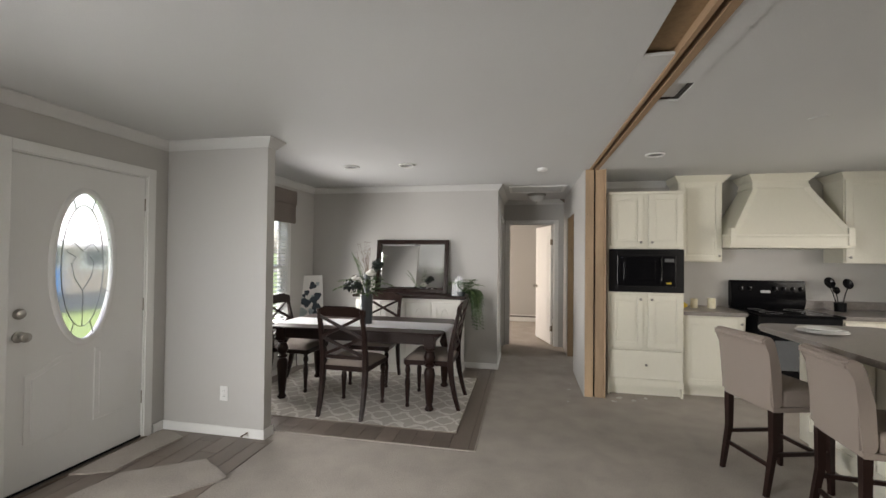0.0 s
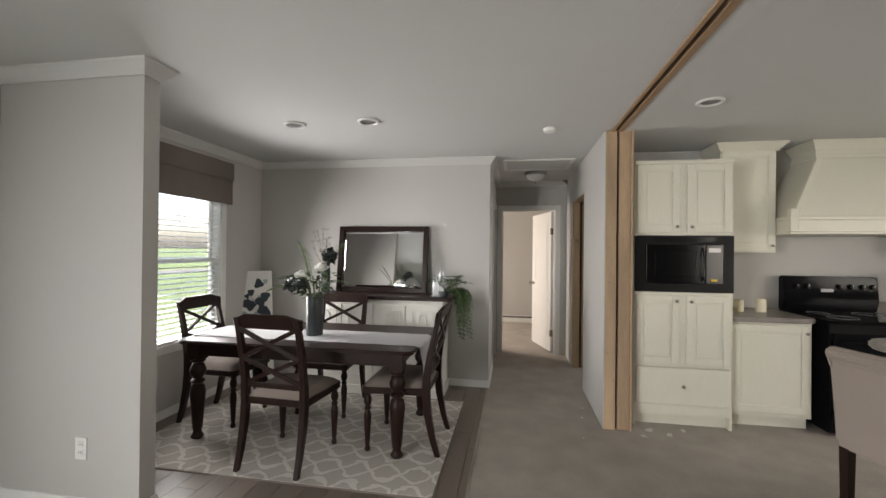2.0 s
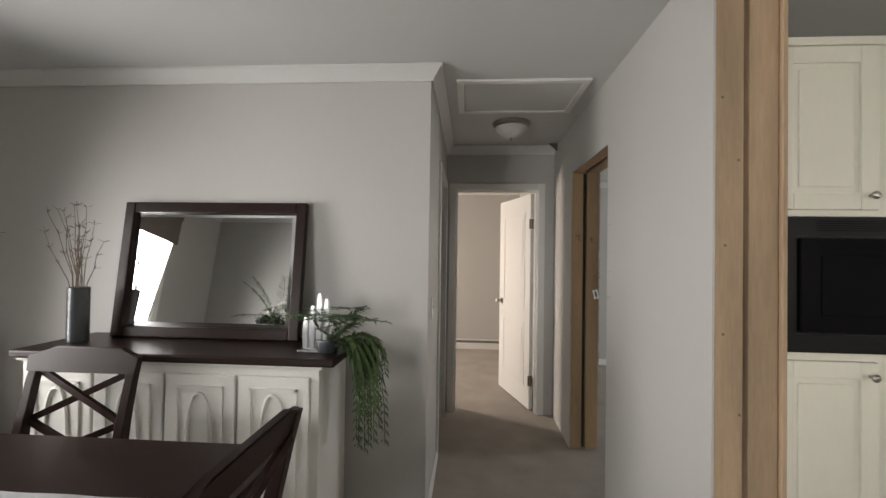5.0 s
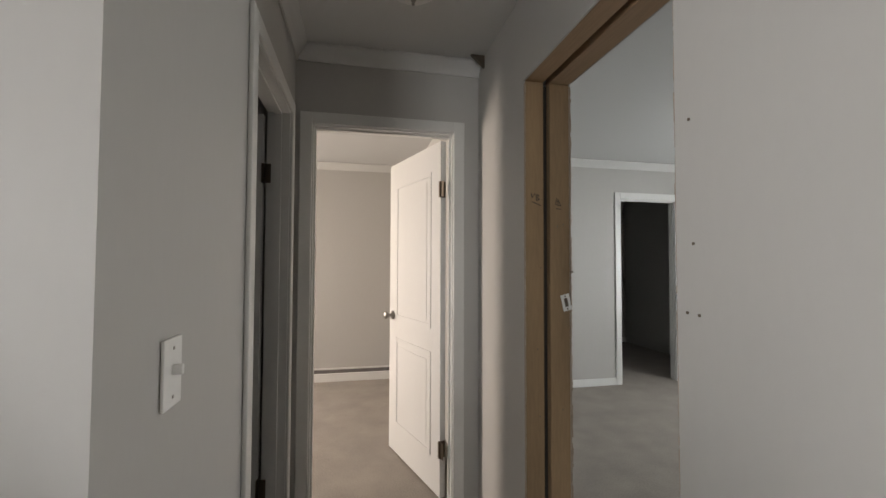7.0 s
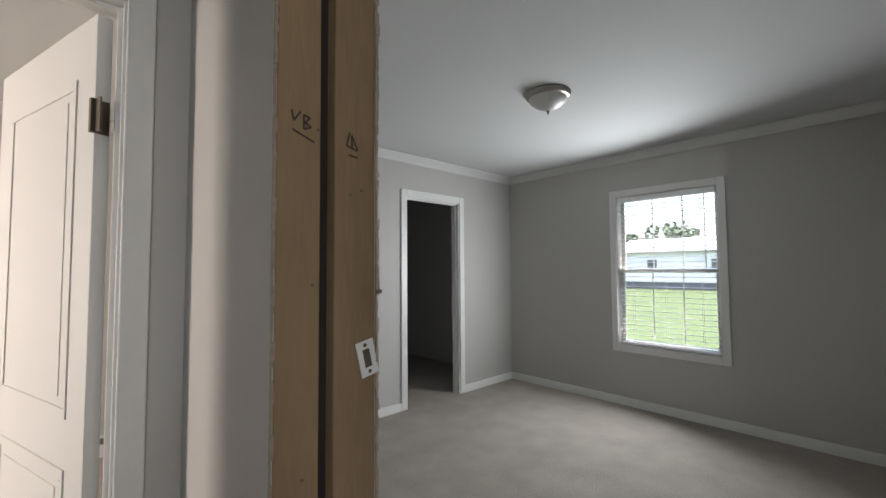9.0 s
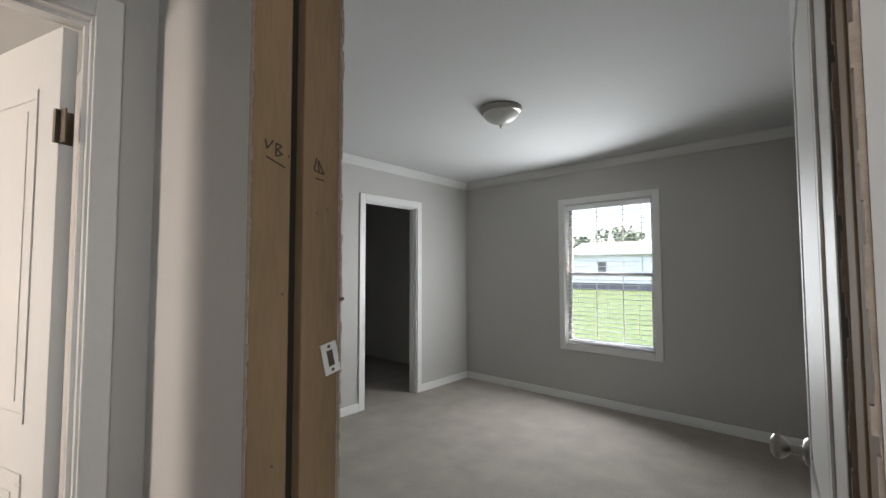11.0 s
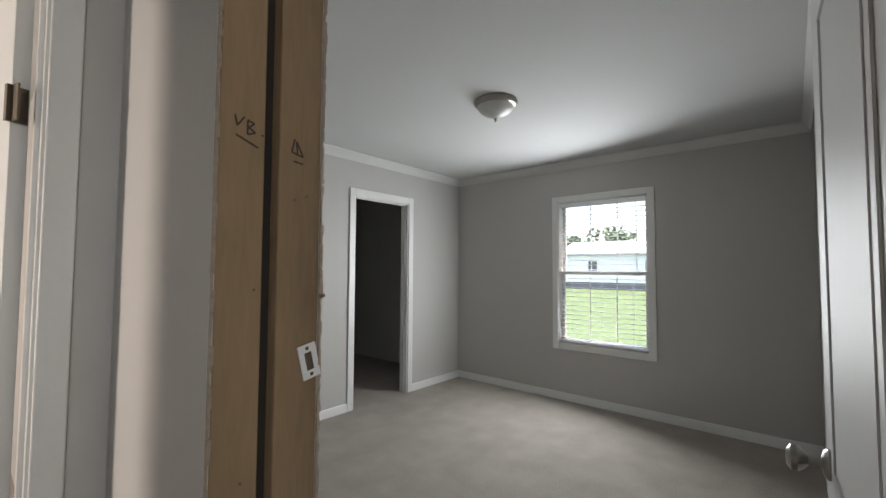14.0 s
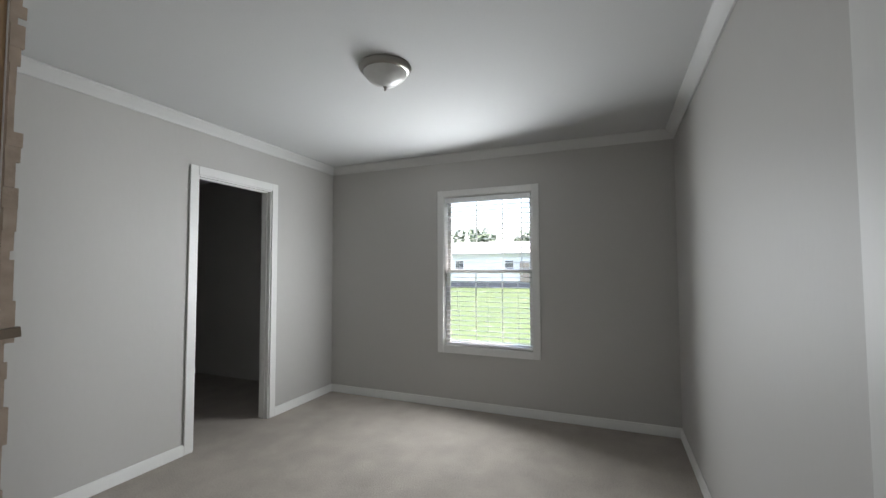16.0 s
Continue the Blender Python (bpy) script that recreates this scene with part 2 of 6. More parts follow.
def tube(bm, pts, r, seg=6):
    """A round rod along the points; r is one radius or one for each point."""
    pts = [Vector(p) for p in pts]
    rings = []
    for i, p in enumerate(pts):
        d = (pts[min(i + 1, len(pts) - 1)] - pts[max(i - 1, 0)]).normalized()
        q = d.to_track_quat("Z", "Y")
        rr = r[i] if isinstance(r, (list, tuple)) else r
        rings.append([bm.verts.new(p + q @ Vector((rr * math.cos(2 * math.pi * k / seg), rr * math.sin(2 * math.pi * k / seg), 0))) for k in range(seg)])
    for a, b in zip(rings, rings[1:]):
        for k in range(seg):
            bm.faces.new((a[k], a[(k + 1) % seg], b[(k + 1) % seg], b[k]))
    bm.faces.new(rings[0][::-1])
    bm.faces.new(rings[-1])


def bar(bm, a, b, w, h, up=(0, 0, 1)):
    """A straight bar of w by h from a to b."""
    a, b, up = Vector(a), Vector(b), Vector(up)
    d = (b - a).normalized()
    s = d.cross(up).normalized() * w / 2
    u = s.cross(d).normalized() * h / 2
    v = [bm.verts.new(p + i * s + j * u) for p in (a, b) for i, j in ((-1, -1), (1, -1), (1, 1), (-1, 1))]
    for f in ((3, 2, 1, 0), (4, 5, 6, 7), (0, 1, 5, 4), (1, 2, 6, 5), (2, 3, 7, 6), (3, 0, 4, 7)):
        bm.faces.new([v[i] for i in f])


def mesh_of(name, bm, material, smooth=False):
    bmesh.ops.recalc_face_normals(bm, faces=bm.faces[:])
    me = bpy.data.meshes.new(name)
    bm.to_mesh(me)
    bm.free()
    me.materials.append(material)
    if smooth:
        for p in me.polygons:
            p.use_smooth = True
        me.set_sharp_from_angle(angle=radians(38))
    return me


def part(name, bm, material, parent, label="", smooth=False):
    ob = new(name, mesh_of(name, bm, material, smooth))
    ob.parent = parent
    if label:
        tagged(ob, label)
    return ob


def thing(name, label, category, m=None, group="", kind=""):
    ob = new(name)
    ob.empty_display_size = 0.1
    if m is not None:
        ob.matrix_basis = m
    return tagged(ob, label, category, group, kind)


def structure(name, bm, material, label, category, smooth=False):
    return tagged(new(name, mesh_of(name, bm, material, smooth)), label, category, kind="structure")


def wall_x(bm, x0, x1, y0, y1, z1, holes=()):
    """A wall that runs along y, with holes (y0, y1, z0, z1)."""
    at = y0
    for a, b, c, d in sorted(holes):
        if a > at:
            box(bm, x0, x1, at, a, 0, z1)
        if c > 0:
            box(bm, x0, x1, a, b, 0, c)
        box(bm, x0, x1, a, b, d, z1)
        at = b
    if y1 > at:
        box(bm, x0, x1, at, y1, 0, z1)


def wall_y(bm, y0, y1, x0, x1, z1, holes=()):
    at = x0
    for a, b, c, d in sorted(holes):
        if a > at:
            box(bm, at, a, y0, y1, 0, z1)
        if c > 0:
            box(bm, a, b, y0, y1, 0, c)
        box(bm, a, b, y0, y1, d, z1)
        at = b
    if x1 > at:
        box(bm, at, x1, y0, y1, 0, z1)


# ---- walls, floor, ceiling ----
def shell():
    top = 2.72
    bm = bmesh.new()
    wall_x(bm, XL - 0.14, XL, YB - 0.14, YE + 0.14, top, [(-1.4, 0.2, 0.6, 2.06), (2.05, 2.99, 0.0, 2.12), (4.05, 4.99, 0.60, 2.06), (8.2, 9.2, 0.6, 2.06)])
    structure("wall_west", bm, WALL, "light greige panel wall with front door and dining window", "wall")
    bm = bmesh.new()
    wall_x(bm, XR, XR + 0.14, YB - 0.14, YE + 1.54, top, [(-1.40, -0.50, 0.75, 1.95), (3.0, 4.2, 1.05, 2.0), (6.90, 7.775, 0.57, 2.03)])
    structure("wall_east", bm, WALL, "light greige panel wall with bedroom window", "wall")
    bm = bmesh.new()
    wall_y(bm, YB - 0.14, YB, XL, XR, top)
    structure("wall_south", bm, WALL, "plain greige end wall of the living room", "wall")
    structure("wall_north", boxes((XL, MR, YE, YE + 0.14, 0, top)), WALL, "plain greige far wall of the end bedroom", "wall")
    # closet depth added past the house end so that it stays dark
    structure("wall_closet_north", boxes((MR, XR, YE + 1.4, YE + 1.54, 0, top)), WALL, "plain back wall of the closet", "wall")
    structure("wall_stub", boxes((XL, -2.85, 3.17, 3.27, 0, H)), WALL, "short greige partition beside the front door", "wall")
    bm = bmesh.new()
    wall_y(bm, YD, YD + 0.1, XL, -1.15, H)
    structure("wall_dining", bm, WALL, "greige back wall of the dining area", "wall")
    bm = bmesh.new()
    wall_x(bm, -1.25, -1.15, YD + 0.1, YH, H, [(6.40, 7.13, 0, 2.044)])
    structure("wall_hall_west", bm, WALL, "greige hall wall with an open door", "wall")
    bm = bmesh.new()
    wall_y(bm, YH, YH + 0.1, XL, ML, H, [(-1.070, -0.305, 0, 2.044)])
    structure("wall_hall_end", bm, WALL, "greige hall end wall with bedroom doorway", "wall")
    bm = bmesh.new()
    wall_x(bm, ML, -0.1605, YP, YE, H, [(O0, O1, 0, OT)])
    wall_x(bm, -0.1605, -0.075, YP + 0.04, YE, H, [(O0 - 0.04, O1 + 0.04, 0, OT + 0.04)])
    structure("wall_marriage_hall", bm, WALL, "greige hall side of the double wall, raw at its openings", "wall")
    bm = bmesh.new()
    wall_x(bm, 0.0355, MR, YP + 0.05, YE, H, [(O0, O1, 0, OT)])
    wall_x(bm, -0.055, 0.0355, YP + 0.05, YE, H, [(O0 - 0.04, O1 + 0.04, 0, OT + 0.04)])
    structure("wall_marriage_bedroom", bm, WALL, "greige bedroom side of the double wall, raw at its opening", "wall")
    structure("wall_kitchen", boxes((MR, XR, 5.70, 5.765, 0, H)), WALL, "greige wall between kitchen and bedroom", "wall")
    bm = bmesh.new()
    wall_y(bm, YC, YC + 0.1, MR, XR, H, [(2.01, 2.735, 0, 2.04)])
    structure("wall_closet", bm, WALL, "greige bedroom wall with an open closet doorway", "wall")
    structure("wall_closet_west", boxes((0.15, 0.25, YC + 0.1, YE + 1.4, 0, H)), WALL, "plain side wall of the dark closet", "wall")
    structure("wall_bath_north", boxes((XL, -1.25, YH - 0.02, YH - 0.005, 0, H)), WALL, "plain wall of the dark room beside the hall", "wall")
    # floor
    structure("floor_carpet", boxes((XL - 0.1, XR + 0.1, YB - 0.1, YE + 0.7, -0.12, 0.0), (MR, XR + 0.1, YE + 0.7, YE + 1.5, -0.12, 0.0)), CARPET, "taupe cut-pile carpet over the whole floor", "carpet")
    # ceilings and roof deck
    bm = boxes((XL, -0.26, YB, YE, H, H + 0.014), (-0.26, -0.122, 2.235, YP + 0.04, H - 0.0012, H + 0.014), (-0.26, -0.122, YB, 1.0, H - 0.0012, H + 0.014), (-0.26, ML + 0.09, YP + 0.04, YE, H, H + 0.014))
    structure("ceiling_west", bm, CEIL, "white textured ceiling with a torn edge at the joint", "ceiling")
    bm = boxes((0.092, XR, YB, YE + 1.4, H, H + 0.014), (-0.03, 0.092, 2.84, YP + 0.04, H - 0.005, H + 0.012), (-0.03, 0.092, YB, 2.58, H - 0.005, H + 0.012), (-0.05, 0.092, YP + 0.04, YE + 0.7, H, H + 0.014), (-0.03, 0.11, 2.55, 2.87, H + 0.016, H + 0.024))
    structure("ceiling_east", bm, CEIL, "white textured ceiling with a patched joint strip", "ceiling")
    structure("roof_deck", boxes((XL - 0.14, XR + 0.14, YB - 0.14, YE + 0.74, 2.60, 2.72), (MR, XR + 0.14, YE + 0.74, YE + 1.54, 2.60, 2.72)), OSB, "brown roof deck above the ceilings", "roof")
    for n, x0, x1 in (("ceiling_beam_west", -0.122, -0.100), ("ceiling_beam_east", -0.068, -0.030)):
        structure(n, boxes((x0, x1, YB, YP, H - 0.012, 2.6)), PINEY, "raw pine ridge beam exposed along the ceiling joint", "beam")
    # dark fillers paint the shade between the beams and beside the loose patch
    structure("beam_gap_shade", boxes((-0.100, -0.068, YB, YP, H + 0.03, 2.6)), DARKGAP, "dark filler painted as shade between the two ridge beams", "gap")
    structure("patch_gap_shade", boxes((0.066, 0.0915, 2.582, 2.838, H + 0.006, H + 0.0155), (-0.028, 0.066, 2.826, 2.838, H + 0.006, H + 0.0155)), DARKGAP, "dark strips painted as shade along the loose ceiling patch", "gap")
    structure("ceiling_batten", boxes((-0.26, -0.122, 0.98, 2.26, H + 0.030, H + 0.045)), OSB, "brown board bared by the missing ceiling strip", "board")


CROWN = [(0, 0), (0, -0.075), (0.010, -0.075), (0.014, -0.060), (0.030, -0.045), (0.046, -0.022), (0.058, -0.012), (0.060, 0)]
BASE = [(0, 0), (0.012, 0), (0.012, 0.058), (0.006, 0.075), (0, 0.078)]


def run_trim(bm, prof, path, z):
    """A mitred moulding along a path of (x, y); the room lies to the right of the way walked."""
    pts = [Vector(p) for p in path]
    ways = [(q - p).normalized() for p, q in zip(pts, pts[1:])]
    rows = []
    for i, p in enumerate(pts):
        ns = [Vector((d.y, -d.x)) for d in ways[max(i - 1, 0):i + 1]]
        n = ns[0] if len(ns) == 1 else (ns[0] + ns[1]) / (1 + ns[0].dot(ns[1]))
        rows.append([bm.verts.new((p.x + n.x * (a + 0.002), p.y + n.y * (a + 0.002), z + b)) for a, b in prof])
    k = len(prof)
    for r, q in zip(rows, rows[1:]):
        for i in range(k):
            bm.faces.new((r[i], r[(i + 1) % k], q[(i + 1) % k], q[i]))
    bm.faces.new(rows[0][::-1])
    bm.faces.new(rows[-1])


def trims():
    XH = -1.15
    crowns = {
        "crown_west": [(XL, YB), (XL, 3.17), (-2.85, 3.17), (-2.85, 3.27), (XL, 3.27), (XL, YD), (XH, YD), (XH, YH), (ML, YH)],
        "crown_bedroom": [(MR, YC), (XR, YC), (XR, 5.765), (MR, 5.765)],
        "crown_end_room": [(XL, YH + 0.1), (XL, YE), (ML, YE)],
        "crown_kitchen": [(MR, 5.70), (0.90, 5.70)],
    }
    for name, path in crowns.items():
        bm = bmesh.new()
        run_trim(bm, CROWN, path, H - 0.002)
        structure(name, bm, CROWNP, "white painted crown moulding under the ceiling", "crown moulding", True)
    bases = {
        "baseboard_entry": [(XL, YB), (XL, 1.98)],
        "baseboard_dining": [(XL, 3.06), (XL, 3.17), (-2.85, 3.17), (-2.85, 3.27), (XL, 3.27), (XL, YD), (XH, YD), (XH, 6.335)],
        "baseboard_bedroom": [(MR, YC), (1.945, YC)],
        "baseboard_bedroom_east": [(2.80, YC), (XR, YC), (XR, 5.765), (0.9, 5.765)],
        "baseboard_closet": [(0.25, YE + 1.4), (XR, YE + 1.4)],
    }
    for name, path in bases.items():
        bm = bmesh.new()
        run_trim(bm, BASE, path, 0.0)
        structure(name, bm, TRIM, "white painted baseboard along the wall", "baseboard", True)
    # the end bedroom's board stands off its wall; a dark grey strip fills the gap
    bm = bmesh.new()
    run_trim(bm, [(0.03, 0), (0.042, 0), (0.042, 0.085), (0.03, 0.09)], [(XL, YE), (ML, YE)], 0)
    structure("baseboard_end_room", bm, TRIM, "white baseboard standing loose off the wall", "baseboard")
    structure("baseboard_lip", boxes((XL, ML, YE - 0.020, YE - 0.003, 0.127, 0.142)), TRIM, "thin white strip along the foot of the wall", "trim")
    structure("baseboard_gap", boxes((XL, ML, YE - 0.028, YE - 0.003, 0, 0.125)), GAPGREY, "dark grey strip filling the gap behind the loose baseboard", "gap")


def casing(name, axis, at, out, a0, a1, z1, w=0.062, t=0.014, z0=0.0, sill=False, label="white painted door casing"):
    """Boards round an opening; axis is the wall's direction, out the side (+1 or -1) on which they stand proud."""
    root = thing(name, label, "casing", kind="structure")
    lo, hi = sorted((at, at + out * t))

    def put(n, u0, u1, v0, v1):
        span = (lo, hi, u0, u1, v0, v1) if axis == "y" else (u0, u1, lo, hi, v0, v1)
        part(n, bevelled(*span, 0.004), TRIM, root)
    put("side_board", a0 - w, a0, z0 - (w if sill else 0), z1 + w)
    put("side_board", a1, a1 + w, z0 - (w if sill else 0), z1 + w)
    put("head_board", a0, a1, z1, z1 + w)
    if sill:
        put("sill_board", a0, a1, z0 - w, z0)
    return root


shell()
trims()


# ---- raw lumber at the openings ----
def lumber():
    root = thing("stud_post", "raw pine stud pair at the end of the double wall", "stud post", kind="structure")
    part("stud", bevelled(-0.160, -0.074, YP, YP + 0.038, 0, H - 0.002, 0.003), PINE, root)
    part("stud", bevelled(-0.056, 0.034, YP + 0.004, YP + 0.042, 0, H - 0.002, 0.003), PINE, root)
    part("side_board", bevelled(0.036, 0.050, YP - 0.012, YP + 0.05, 0, H - 0.002, 0.002), PINE, root)
    # dark strip standing in for the shade between the studs
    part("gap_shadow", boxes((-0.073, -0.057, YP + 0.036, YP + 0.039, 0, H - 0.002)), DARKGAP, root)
    root2 = thing("opening_frame", "raw pine studs and headers lining the uncased bedroom opening", "rough opening", kind="structure")
    for x0, x1 in ((-0.160, -0.080), (-0.052, 0.036)):
        part("stud", bevelled(x0, x1, O1, O1 + 0.038, 0, OT, 0.003), PINED, root2)
        part("stud", bevelled(x0, x1, O0 - 0.038, O0, 0, OT, 0.003), PINED, root2)
        part("header", bevelled(x0, x1, O0 - 0.038, O1 + 0.038, OT, OT + 0.038, 0.003), PINEY, root2)
    # dark strips paint the shade between the paired studs and headers
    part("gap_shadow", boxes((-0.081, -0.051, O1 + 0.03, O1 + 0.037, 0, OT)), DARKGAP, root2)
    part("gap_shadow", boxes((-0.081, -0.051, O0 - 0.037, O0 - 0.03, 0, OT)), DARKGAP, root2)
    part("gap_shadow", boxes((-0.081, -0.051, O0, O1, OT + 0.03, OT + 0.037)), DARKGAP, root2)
    # ragged gypsum along the cut edges
    rnd = random.Random(3)

    def ragged(name, x0, x1, y, way, z1):
        bm = bmesh.new()
        z = 0.0
        while z < z1 - 0.02:
            h = rnd.uniform(0.006, 0.032)
            d = rnd.uniform(0.001, 0.005)
            a, b = sorted((y, y + way * d))
            box(bm, x0, x1 + (rnd.uniform(-0.001, 0.005) if x0 > 0 else rnd.uniform(-0.003, 0.001)), a, b, z, min(z + h, z1))
            z += h
        part(name, bm, GYPS, root2 if y > YP + 0.3 else root)
    ragged("torn_edge", 0.0360, 0.0405, O1, -1, OT)
    ragged("torn_edge", 0.0360, 0.0405, O0, 1, OT)
    ragged("torn_edge", ML + 0.001, -0.1605, O1, -1, OT)
    ragged("torn_edge", ML + 0.001, -0.1605, O0, 1, OT)
    ragged("torn_edge", ML + 0.001, -0.1605, YP + 0.04, -1, H)
    # nail heads and knots
    for x, z in ((-0.14, 0.62), (-0.085, 0.95), (-0.13, 1.48), (-0.09, 1.75), (-0.14, 1.95), (-0.09, 0.4), (-0.135, 1.2)):
        bm = bmesh.new()
        prism(bm, [(0.0045 * math.cos(i), 0.0045 * math.sin(i)) for i in np.linspace(0, 5.5, 8)], pose(x, YP + 0.0005, z, 90), 0.0025)
        part("nail_head", bm, BRONZE, root)
    for x, z in ((-0.095, 1.30), (-0.11, 0.97), (0.005, 1.48), (-0.02, 1.47), (-0.10, 0.70), (0.0, 0.72)):
        bm = bmesh.new()
        prism(bm, [(0.0028 * math.cos(i), 0.0028 * math.sin(i)) for i in np.linspace(0, 5.5, 8)], pose(x, O1 + 0.0005, z, 90), 0.0025)
        part("nail_head", bm, BRONZE, root2)
    bm = bmesh.new()
    bar(bm, (0.036, O1 - 0.004, 1.283), (0.047, O1 - 0.006, 1.284), 0.006, 0.007)
    part("bent_nail", bm, BRONZE, root2)
    # marker scribbles on the two studs
    for name, x, z, strokes in (
        ("marker_note", -0.135, 1.575, [((0, 0.03), (0.004, 0.012)), ((0.004, 0.012), (0.016, 0.030)), ((0.022, 0.0), (0.022, 0.026)), ((0.022, 0.026), (0.034, 0.022)), ((0.034, 0.022), (0.024, 0.013)),
                                        ((0.024, 0.013), (0.036, 0.006)), ((0.036, 0.006), (0.022, 0.0)), ((0.002, -0.004), (0.042, -0.020)), ((0.048, 0.006), (0.050, 0.003))]),
        ("marker_note", -0.030, 1.555, [((0.008, 0.034), (0.002, 0.008)), ((0.002, 0.008), (0.014, 0.004)), ((0.014, 0.004), (0.012, 0.030)), ((0.012, 0.030), (0.026, 0.002)), ((0.026, 0.002), (0.014, 0.004)),
                                        ((0.006, -0.010), (0.026, -0.012))])):
        bm = bmesh.new()
        for (a, b), (c, d) in strokes:
            bar(bm, (x + a, O1 - 0.001, z + b), (x + c, O1 - 0.001, z + d), 0.003, 0.001, (0, 1, 0))
        part(name, bm, INK, root2, "black marker scribble")
    # the keeper plate that hangs loose on the stud
    plate = thing("strike_plate", "small white metal plate hanging askew on the stud", "strike plate", pose(0.017, O1 - 0.001, 1.157, 0, -13, 0))
    bm = boxes((-0.019, -0.008, -0.003, 0, -0.034, 0.034), (0.008, 0.019, -0.003, 0, -0.034, 0.034), (-0.008, 0.008, -0.003, 0, -0.034, -0.018), (-0.008, 0.008, -0.003, 0, 0.018, 0.034))
    part("plate", bm, PLATE, plate)
    for z in (-0.026, 0.026):
        bm = bmesh.new()
        lathe(bm, [(0.0, 0), (0.004, 0), (0.003, 0.0012), (0.0, 0.0015)], seg=10, cap=False)
        bmesh.ops.transform(bm, matrix=pose(0, -0.003, z, 90), verts=bm.verts[:])
        part("screw", bm, BRONZE, plate, "dark screw head", True)
    part("slot", boxes((-0.008, 0.008, -0.0012, 0, -0.018, 0.018)), BRONZE, plate, "dark slot")


# ---- doors ----
def knob_set(root, x, z, t, both=True):
    for s, y in ((-1, 0.0), (1, t)):
        bm = bmesh.new()
        lathe(bm, [(0.0, 0), (0.030, 0), (0.031, 0.004), (0.026, 0.010), (0.011, 0.014), (0.010, 0.034), (0.020, 0.042), (0.027, 0.052), (0.026, 0.062), (0.016, 0.069), (0.0, 0.070)], seg=18, cap=False)
        bmesh.ops.transform(bm, matrix=pose(x, y, z, 90 if s < 0 else -90), verts=bm.verts[:])
        part("knob", bm, NICKEL, root, "brushed nickel knob", True)
        if not both:
            break


def panel_moulding(bm, x0, x1, z0, z1, y, s):
    """A raised bead and field on a door face at y, facing s."""
    w, d = 0.030, 0.0036
    for a, b, c, e in ((x0, x1, z0, z0 + w), (x0, x1, z1 - w, z1), (x0, x0 + w, z0 + w, z1 - w), (x1 - w, x1, z0 + w, z1 - w)):
        lo, hi = sorted((y - s * 0.001, y + s * d))
        box(bm, a, b, lo, hi, c, e)
    lo, hi = sorted((y - s * 0.001, y + s * 0.0022))
    box(bm, x0 + 0.055, x1 - 0.055, lo, hi, z0 + 0.055, z1 - 0.055)
    bmesh.ops.bevel(bm, geom=[e for e in bm.edges if e.is_manifold], offset=0.0018, segments=2, affect="EDGES")


def room_door(name, label, m, w, hinge_z=(0.28, 1.735), h=2.015):
    """A two-panel slab; hinge at the origin, slab along +x, its thickness towards +y."""
    t = 0.035
    root = thing(name, label, "door", m, kind="structure")
    slab = part("slab", bevelled(0.004, w, 0, t, 0.014, h, 0.002), DOORW, root)
    for y, s in ((0.0, -1), (t, 1)):
        for z0, z1 in ((0.20, 0.80), (0.93, 1.86)):
            bm = bmesh.new()
            panel_moulding(bm, 0.115, w - 0.115, z0, z1, y, s)
            part("panel", bm, DOORW, slab)
    knob_set(root, w - 0.065, 0.95, t)
    for z in hinge_z:
        bm = boxes((-0.034, -0.002, t - 0.001, t + 0.003, z - 0.045, z + 0.045), (0.001, 0.004, 0.004, t - 0.002, z - 0.045, z + 0.045), (-0.006, 0.006, t + 0.001, t + 0.012, z - 0.045, z + 0.045))
        part("hinge", bm, BRONZE, root, "dark metal hinge")
    return root


def jamb(name, axis, a0, a1, b0, b1, z1, label="white painted door jamb"):
    """Lining boards of an opening a0..a1 through a wall b0..b1."""
    root = thing(name, label, "door jamb", kind="structure")
    t = 0.014
    mid = (b0 + b1) / 2

    def put(n, u0, u1, v0, v1, z0, zz):
        span = (v0, v1, u0, u1, z0, zz) if axis == "y" else (u0, u1, v0, v1, z0, zz)
        part(n, boxes(span), TRIM, root)
    put("side_lining", a0 - 0.001, a0 + t, b0, b1, 0, z1)
    put("side_lining", a1 - t, a1 + 0.001, b0, b1, 0, z1)
    put("head_lining", a0 + t, a1 - t, b0, b1, z1 - t, z1 + 0.001)
    put("stop", a0 + t, a0 + t + 0.010, mid - 0.018, mid + 0.014, 0, z1 - t)
    put("stop", a1 - t - 0.010, a1 - t, mid - 0.018, mid + 0.014, 0, z1 - t)
    put("head_stop", a0 + t + 0.010, a1 - t - 0.010, mid - 0.018, mid + 0.014, z1 - t - 0.010, z1 - t)


